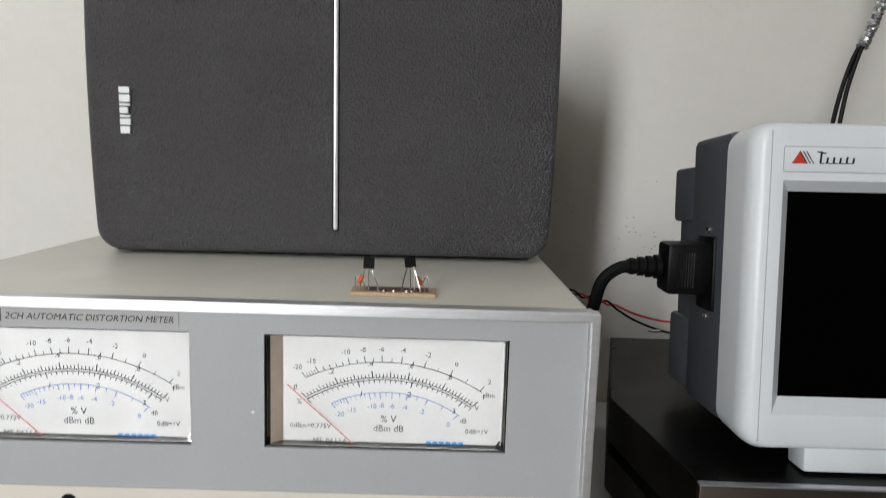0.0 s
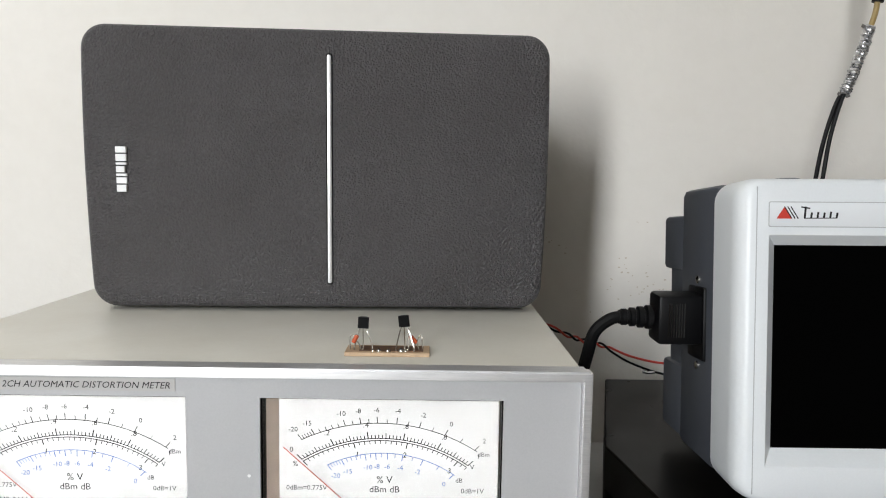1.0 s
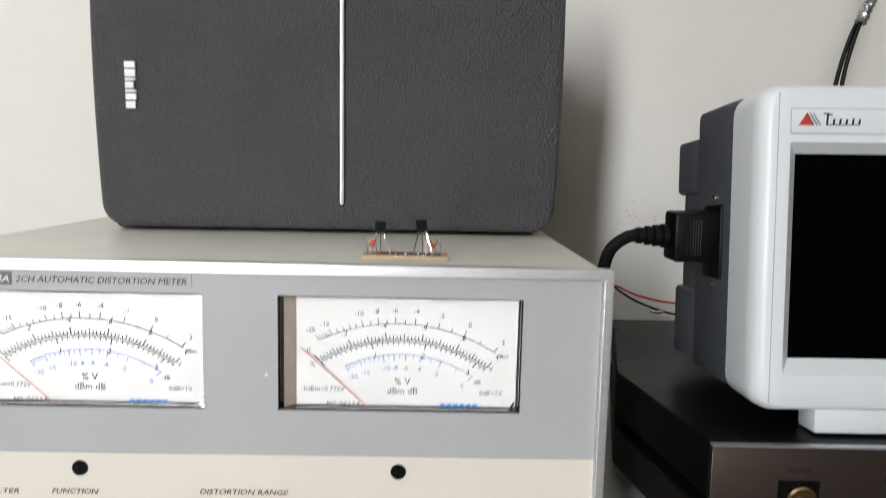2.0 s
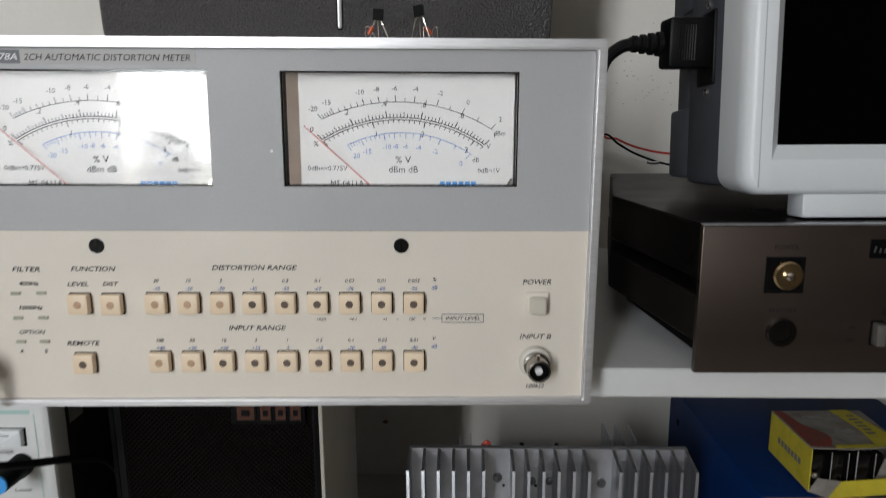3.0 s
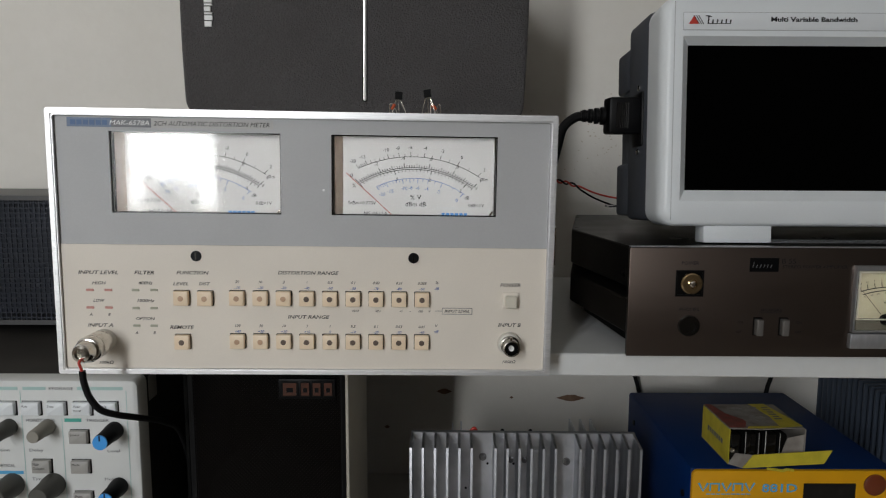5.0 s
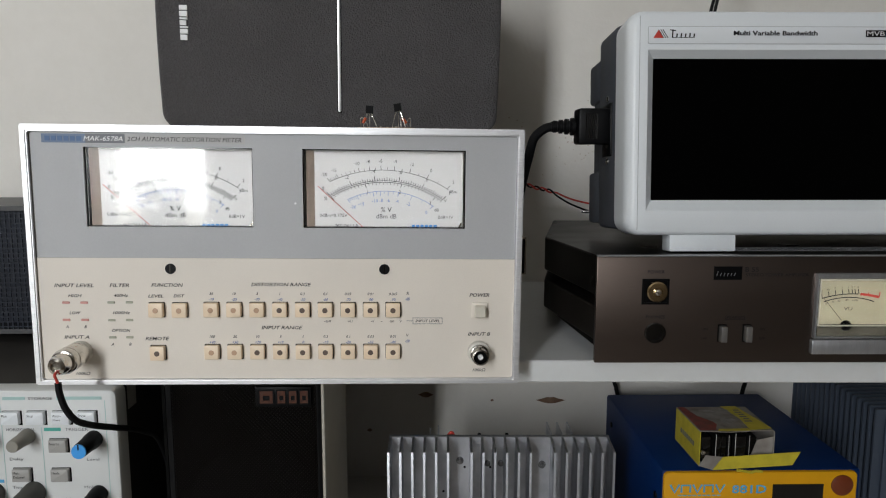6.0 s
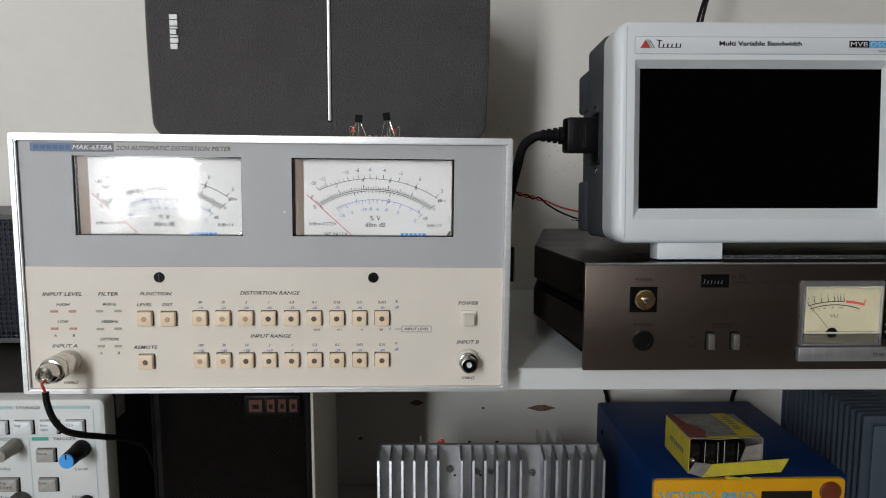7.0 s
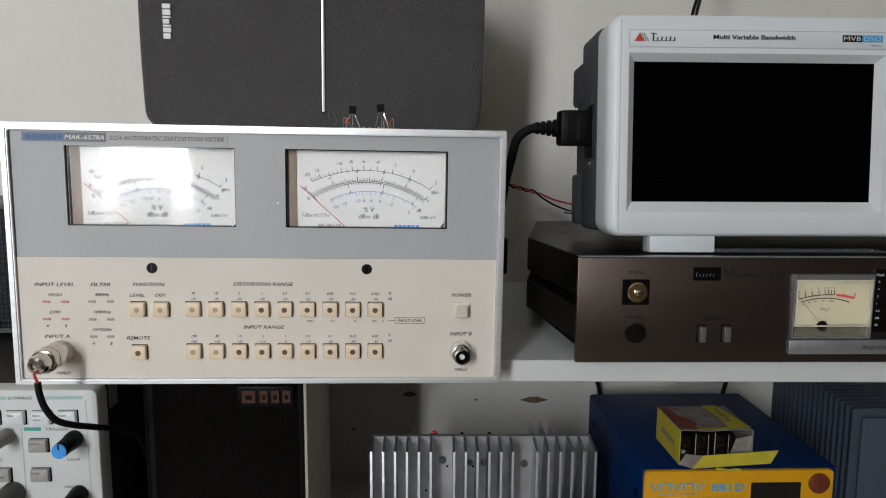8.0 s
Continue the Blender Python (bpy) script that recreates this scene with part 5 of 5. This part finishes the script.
part("indicator", lathe([(0.0030, 0), (0.0030, 0.0010), (0.0020, 0.0022), (0, 0.0025)], facing(0.0172, SF, 0.0791), 16), RED, st, "small red lamp")
mm = bmesh.new()
for i in range(5):
    a = 0.0059 + i * 0.0088
    ribbon([(a, 0.0988), (a + 0.0035, 0.0922), (a + 0.0070, 0.0988)] if i % 2 == 0 else [(a, 0.0922), (a, 0.0982), (a + 0.0068, 0.0982), (a + 0.0068, 0.0922)], 0.0016, SF - 0.0002, mm)
part("maker_mark", mm, BLUE_PRINT, st, "blue maker's mark as plain strokes")
part("lettering", text("881D", 0.0674, SF - 0.0002, 0.0948, 0.0066, 0.0270, bold=0.03), BLUE_PRINT, st, "blue model lettering", smooth=False)
bar = bmesh.new()
for i in range(9):
    box(0.0120 + i * 0.0038, 0.0150 + i * 0.0038, SF - 0.0001, SF + 0.0001, 0.0893, 0.0901, bm=bar)
part("small_print", bar, BLUE_PRINT, st)
part("small_print", box(0.0170, 0.0350, SF - 0.0001, SF + 0.0001, 0.0850, 0.0863), BLUE_PRINT, st)
for cx, r, marks in ((0.0402, 0.0125, (("200", 160), ("400", 125), ("500", 95), ("600", 130), ("700", 55), ("800", 20))), (0.0800, 0.0085, ())):
    dial = part("dial_knob", lathe([(r, 0), (r * 0.96, 0.003), (r * 0.8, 0.004), (r * 0.74, 0.015), (r * 0.66, 0.016), (0, 0.016)], facing(cx, SF, 0.0595), 28), BLACK, st, "black dial knob")
    ring_bm = bmesh.new()
    ribbon([(cx + (r + 0.002) * math.cos(radians(a)), 0.0595 + (r + 0.002) * math.sin(radians(a))) for a in range(-30, 211, 8)], 0.0006, SF - 0.0001, ring_bm)
    for a in range(-30, 211, 24):
        ribbon([(cx + q * math.cos(radians(a)), 0.0595 + q * math.sin(radians(a))) for q in (r + 0.002, r + 0.004)], 0.0007, SF - 0.0001, ring_bm)
    part("dial_scale", ring_bm, INK, st)
for s, x, z in (("600", 0.0285, 0.0765), ("700", 0.0520, 0.0755), ("AIR", 0.0790, 0.0770), ("500", 0.0400, 0.0790), ("300", 0.0190, 0.0690), ("800", 0.0590, 0.0680)):
    part("lettering", text(s, x, SF - 0.0002, z, 0.0027, None), INK if s in "600700" else BLUE_PRINT, st, smooth=False)
for y, z in ((0.012, 0.083), (0.150, 0.086)):
    part("side_screw", lathe([(0.0028, 0), (0.0026, 0.0012), (0, 0.0016)], pose(0.0, y, z, 0, -90, 0), 12), BLACK, st)

CARD_YELLOW = material("yellow_print_card", (0.58, 0.48, 0.035), 0.5, stain=0.45, stain_scale=120, bump=0.1)
CARD_GREY = material("grey_card", (0.30, 0.28, 0.255), 0.65, stain=0.7, stain_scale=90, dark=(0.13, 0.10, 0.085), bump=0.2)
CARD_RED = material("red_print_card", (0.27, 0.045, 0.032), 0.5, stain=0.8, stain_scale=160, dark=(0.12, 0.06, 0.045))
FOIL = material("crumpled_foil", (0.62, 0.62, 0.63), 0.25, 0.9, stain=0.4, stain_scale=200, bump=1.0, bump_scale=300)
tb = thing("torn_carton", stand(0.2990, 0.1104, 0.861, 1.60, 0.985), "torn yellow and red carton with dark contents, on the station", "box")
rr = random.Random(9)
PALE_CARD = material("pale_card_edge", (0.55, 0.53, 0.50), 0.6)
SCUFF = material("scuffed_card", (0.33, 0.315, 0.30), 0.7, stain=0.7, stain_scale=200, dark=(0.16, 0.13, 0.11))
W, D, Hh = 0.0600, 0.0545, 0.0285
part("bottom_card", box(0, W, 0, D, 0, 0.0006), CARD_GREY, tb)
part("side_card", box(0, 0.0006, 0, D, 0.0006, Hh), CARD_YELLOW, tb, "yellow printed side")
part("side_card", box(W - 0.0006, W, 0, D, 0.0006, Hh), CARD_GREY, tb)
part("back_card", box(0.0006, W - 0.0006, D - 0.0006, D, 0.0006, Hh), CARD_YELLOW, tb)
top = bmesh.new()
xs = [0, 0.012, 0.024, 0.036, 0.048, W]
edge = [0.001, -0.0012, 0.0006, -0.0008, 0.0012, 0.004]
lowr = [top.verts.new((x, e, Hh + 0.0008 * math.sin(x * 190))) for x, e in zip(xs, edge)]
upr = [top.verts.new((x, D, Hh)) for x in xs]
for i in range(5):
    top.faces.new((lowr[i], lowr[i + 1], upr[i + 1], upr[i]))
r = bmesh.ops.extrude_face_region(top, geom=top.faces[:])
bmesh.ops.translate(top, verts=[g for g in r["geom"] if isinstance(g, bmesh.types.BMVert)], vec=(0, 0, 0.0006))
tp = part("top_card", top, CARD_GREY, tb, "worn grey top with yellow and red print")


def printed(points, up):
    """A thin printed patch on the carton's top."""
    bm = bmesh.new()
    f = bm.faces.new([bm.verts.new((x, y, Hh + up)) for x, y in points])
    r = bmesh.ops.extrude_face_region(bm, geom=[f])
    bmesh.ops.translate(bm, verts=[g for g in r["geom"] if isinstance(g, bmesh.types.BMVert)], vec=(0, 0, 0.0002))
    return bm


part("red_print", printed([(0.0004, 0.002), (0.0130, 0.0015), (0.0185, 0.0130), (0.0175, 0.0190), (0.0095, 0.0310), (0.0052, 0.0528), (0.0004, 0.0530)], 0.00115), CARD_RED, tp)
part("yellow_print", printed([(0.0405, 0.0010), (0.0592, 0.0040), (0.0560, 0.0250), (0.0510, 0.0538), (0.0380, 0.0535), (0.0425, 0.0250)], 0.00120), CARD_YELLOW, tp)
part("yellow_print", printed([(0.0140, -0.0004), (0.0400, 0.0000), (0.0400, 0.0042), (0.0160, 0.0034)], 0.00118), CARD_YELLOW, tp)
wm = bmesh.new()
for i in range(6):
    box(0.0440 + (i % 2) * 0.001, 0.0500, 0.0180 + i * 0.0050, 0.0202 + i * 0.0050, Hh + 0.00142, Hh + 0.00152, bm=wm)
part("small_print", wm, INK_GREY, tp)
sm = bmesh.new()
for i in range(7):
    box(-0.0002, 0.0, 0.012 + i * 0.0045, 0.0150 + i * 0.0045, 0.0120, 0.0160, bm=sm)
part("small_print", sm, INK_GREY, tb)
for i, (x, w, h, y) in enumerate(((0.004, 0.009, 0.022, 0.006), (0.0145, 0.004, 0.0235, 0.003), (0.0195, 0.009, 0.0225, 0.005), (0.0300, 0.010, 0.0230, 0.004), (0.0415, 0.008, 0.021, 0.008))):
    part("packed_part", box(x, x + w, y, y + 0.040, 0.0007, h, 0.0007), BLACK_GLOSS, tb, "dark plastic part in the carton")
for x, z in ((0.0035, 0.0110), (0.0215, 0.0035), (0.0150, 0.0060)):
    part("metal_end", lathe([(0.0012, 0), (0.0018, 0.0004), (0.0018, 0.0022), (0.0010, 0.0024), (0, 0.0010)], facing(x, 0.003, z), 14), CHROME, tb)
for x, h, t in ((0.0135, 0.0255, 0.0004), (0.0240, 0.0250, 0.0003), (0.0292, 0.0262, 0.0005), (0.0405, 0.0245, 0.0003)):
    # Black sides put the carton's inner shade into the divider; its edge stays pale.
    dv = part("divider", box(x, x + t, 0.0020, 0.030, 0.0007, h), BLACK_MATT, tb, "thin divider, sides blackened as if in shade")
    part("divider_edge", box(x, x + t * 0.9, 0.0016, 0.0019, 0.0007, h), PALE_CARD, dv, "pale torn edge")
for x0, y0, x1, y1 in ((0.0120, 0.036, 0.0300, 0.047), (0.0220, 0.012, 0.0400, 0.030), (0.0300, 0.034, 0.0420, 0.050)):
    pts = [(x0 + (x1 - x0) * (0.5 + 0.5 * math.cos(a) * rr.uniform(0.6, 1)), y0 + (y1 - y0) * (0.5 + 0.5 * math.sin(a) * rr.uniform(0.6, 1))) for a in (k * 0.6283 for k in range(10))]
    b = bmesh.new()
    b.faces.new([b.verts.new((x, y, Hh + 0.00148)) for x, y in pts])
    part("scuff", b, SCUFF, tp, "pale scuffed patch")
cr = bmesh.new()
pp = [(0.0340, 0.002, 0.0006), (0.0590, 0.0015, 0.0006), (0.0594, 0.0010, 0.0240), (0.0480, 0.0040, 0.0200), (0.0430, 0.0022, 0.0090)]
f = cr.faces.new([cr.verts.new(p) for p in pp])
r = bmesh.ops.extrude_face_region(cr, geom=[f])
bmesh.ops.translate(cr, verts=[g for g in r["geom"] if isinstance(g, bmesh.types.BMVert)], vec=(0, 0.0006, 0))
part("torn_end_flap", cr, CARD_GREY, tb, "torn grey end flap")
fl = bmesh.new()
pp = [(0.0075, -0.0095, 0.0012), (0.0730, -0.0050, 0.0026), (0.0760, -0.0040, 0.0065), (0.0800, -0.0030, 0.0125), (0.0170, -0.0055, 0.0098)]
f = fl.faces.new([fl.verts.new(p) for p in pp])
r = bmesh.ops.extrude_face_region(fl, geom=[f])
bmesh.ops.translate(fl, verts=[g for g in r["geom"] if isinstance(g, bmesh.types.BMVert)], vec=(0, 0.0006, 0.0002))
part("front_flap", fl, CARD_YELLOW, tb, "yellow torn front flap")
gf = bmesh.new()
pp = [(0.0, 0.0, 0.0004), (0.0075, -0.0093, 0.0012), (0.0170, -0.0050, 0.0096), (0.0050, 0.0, 0.0090)]
f = gf.faces.new([gf.verts.new(p) for p in pp])
r = bmesh.ops.extrude_face_region(gf, geom=[f])
bmesh.ops.translate(gf, verts=[g for g in r["geom"] if isinstance(g, bmesh.types.BMVert)], vec=(0.0004, 0.0004, 0.0002))
part("corner_flap", gf, CARD_GREY, tb)
part("paper_shred", tube([(0.026, -0.0100, 0.0012), (0.033, -0.0112, 0.0008), (0.037, -0.0122, 0.0004), (0.041, -0.0114, 0.0010), (0.046, -0.0118, 0.0006)], 0.0008, 5, wave=0.7), CARD_YELLOW, tb)

# amplifier module with side fins
SLATE_ALU = material("slate_anodised", (0.100, 0.125, 0.170), 0.45, 0.5, stain=0.3, stain_scale=30, stretch=(1, 1, 0.2))
fm = thing("finned_amplifier", stand(0.4746, 0.1741, DESK_Z, 1.21, 1.0174, 0.9802), "grey amplifier module with plate fins, on the desk", "heat sink")
part("body", box(0.0450, 0.1600, 0.002, 0.155, 0.002, 0.1360, 0.002), SLATE_ALU, fm)
side_fin = mesh_of("side_fin", outline(rounded(0, 0.0460, 0, 0.1370, 0.0015, 3), -0.0011, 0.0011), SLATE_ALU)
for i in range(17):
    part("side_fin", side_fin, None, fm, at=(0.0004 * i, 0.0011 + i * 0.0092, 0))
part("front_plate", box(0.0075, 0.1600, -0.0035, -0.0015, 0.0, 0.1290, 0.0005), SLATE_ALU, fm, "flat grey front plate")

# knots and marks on the wall, cables
KNOT = material("brown_knot", (0.16, 0.085, 0.05), 0.7, stain=0.6, stain_scale=150, dark=(0.30, 0.20, 0.13))


def knot_outline(cx, cz, w, h):
    top_pts = [(cx + w * (k / 8 - 0.5), cz + h / 2 * math.sin(math.pi * k / 8) ** 1.3 * (1 + 0.15 * math.sin(3 * k))) for k in range(9)]
    low_pts = [(cx + w * (k / 8 - 0.5), cz - h / 2 * math.sin(math.pi * k / 8) ** 1.2) for k in range(7, 0, -1)]
    return top_pts + low_pts


for x, z, w, h in ((0.0773, 0.8424, 0.0166, 0.0062), (0.2145, 0.8364, 0.0321, 0.0072), (0.0150, 0.8016, 0.0060, 0.0036), (0.1503, 0.8363, 0.0040, 0.0026)):
    tagged(part("wall_knot", outline(knot_outline(x, z, w, h), WALL_Y - 0.0005, WALL_Y + 0.001), KNOT), "brown lens-shaped knot patch in the painted wall", "knot", kind="structure")
rnd = random.Random(4)
specks = bmesh.new()
for cx, cz, sx, sz, n in ((0.176, 1.133, 0.004, 0.003, 5), (0.190, 1.128, 0.003, 0.002, 2), (0.247, 1.150, 0.004, 0.001, 3), (0.250, 1.100, 0.022, 0.010, 26), (0.225, 1.088, 0.016, 0.006, 8), (0.235, 1.108, 0.010, 0.006, 8), (0.115, 1.275, 0.002, 0.001, 1)):
    for _ in range(n):
        x, z, s = rnd.gauss(cx - 0.009, sx), rnd.gauss(cz + 0.009, sz), rnd.uniform(0.0003, 0.0011)
        outline([(x + s * rnd.uniform(0.5, 1.3) * math.cos(a), z + s * 0.7 * rnd.uniform(0.5, 1.3) * math.sin(a)) for a in (0, 1.1, 2.2, 3.2, 4.2, 5.3)], WALL_Y - 0.0002, WALL_Y + 0.0005, bm=specks)
tagged(part("wall_specks", specks, material("grime", (0.58, 0.51, 0.42), 0.8), label="small brown grime specks on the painted wall"), category="grime", kind="stuff")

tw = thing("twisted_wires", stand(0.1641, 0.2633, 1.0542), "thin red and black twisted wires hanging behind the amplifier", "cable")
base = smooth_path([(-0.045, 0.0, 0.0500), (0.0, 0.0, 0.0270), (0.020, 0.0, 0.0190), (0.036, 0.0, 0.0150), (0.058, 0.0, 0.0045), (0.085, 0.0, -0.0020), (0.115, 0.0, -0.0010)], 10)
for nm, ph, mat in (("red_wire", 0.0, RED), ("black_wire", math.pi, RUBBER)):
    pts = []
    for i, p in enumerate(base):
        a = i * 0.8 + ph
        q = 0.0014 if i < 34 else 0.0014 + (i - 34) * 0.00016
        pts.append(p + (Vector((0, math.cos(a) * 0.0014, math.sin(a) * 0.0014)) if i < 34 else Vector((0, 0, q * (1 if ph == 0 else -1.2)))))
    part(nm, tube(pts, 0.0009, 7, n=1), mat, tw)
part("bare_end", tube([(0.066, -0.001, -0.004), (0.070, -0.002, -0.0048), (0.075, -0.002, -0.0044)], 0.0013, 7), FOIL, tw)

pw = thing("spliced_cable", stand(0.3139, 0.1779, 1.1856, 0, 1.03), "black twin cable with a foil-wrapped splice behind the oscilloscope", "cable")
for d in (-0.0016, 0.0016):
    part("cable_core", tube([(-0.002 + d, 0.004, -0.020), (0.001 + d * 1.3, 0.004, 0.010), (0.0045 + d, 0.004, 0.035), (0.010 + d * 0.7, 0.004, 0.0560), (0.0150, 0.004, 0.0660)], 0.0013, 8), RUBBER, pw)
sl = tube([(0.0125, 0.004, 0.0600), (0.0170, 0.004, 0.0720), (0.0215, 0.004, 0.0860), (0.0255, 0.004, 0.1000)], 0.0029, 10, n=18, wave=0.18)
for v in sl.verts:
    v.co += Vector((rnd.uniform(-1, 1), rnd.uniform(-1, 1), rnd.uniform(-1, 1))) * 0.0005
part("foil_wrap", sl, FOIL, pw, "crumpled foil wrap", smooth=False)
for p in (((0.0120, 0.003, 0.0600), (0.0085, 0.002, 0.0612)), ((0.0245, 0.003, 0.0985), (0.0200, 0.002, 0.1005))):
    part("foil_scrap", ribbon([(p[0][0], p[0][2]), (p[1][0], p[1][2])], 0.002, 0.003, bmesh.new()), FOIL, pw)
part("tan_core", tube([(0.0255, 0.004, 0.0990), (0.0280, 0.004, 0.1080), (0.0290, 0.004, 0.1160)], 0.0016, 8), material("tan_sleeve", (0.32, 0.23, 0.09), 0.5), pw)
part("upper_cable", tube([(0.0288, 0.004, 0.1140), (0.0300, 0.004, 0.1260), (0.034, 0.01, 0.20), (0.05, 0.06, 0.40), (0.06, 0.122, 0.60)], 0.0033, 9), RUBBER, pw)

for pts in ([(0.230, 0.317, 0.954), (0.254, 0.317, 0.903), (0.282, 0.314, 0.857), (0.294, 0.307, 0.7535)], [(0.473, 0.317, 0.954), (0.449, 0.317, 0.906), (0.419, 0.314, 0.857), (0.407, 0.307, 0.7535)]):
    c = thing("hanging_cable", pts[-1], "black cable hanging down behind the soldering station", "cable", "cables behind the station")
    part("cable", tube([Vector(p) - Vector(pts[-1]) for p in pts], 0.0022), RUBBER, c)
for i, (y, z) in enumerate(((0.231, 0.7535), (0.245, 0.7535), (0.238, 0.7580))):
    c = thing("desk_cable", (0.0, y, z), "black cable lying on the desk behind the heat sink", "cable", "cables on the desk")
    part("cable", tube([(0.022, 0.004 * i, 0), (0.045, 0.003 - 0.004 * i, 0.0), (0.075, 0.005, 0), (0.16, 0.01 - 0.004 * i, 0)], 0.0030), RUBBER, c)
wb = thing("small_white_box", stand(0.0161, 0.1969, DESK_Z, 0, 1.018, 1.3), "small off-white plastic box with a screw hole, on the desk", "box")
part("body", box(0.0, 0.030, 0, 0.026, 0, 0.0150, 0.0012), CREAM, wb)
part("screw_hole", lathe([(0.0015, 0), (0.0015, 0.0002), (0, 0.0002)], pose(0.007, 0.018, 0.0150), 10), BLACK_MATT, wb)
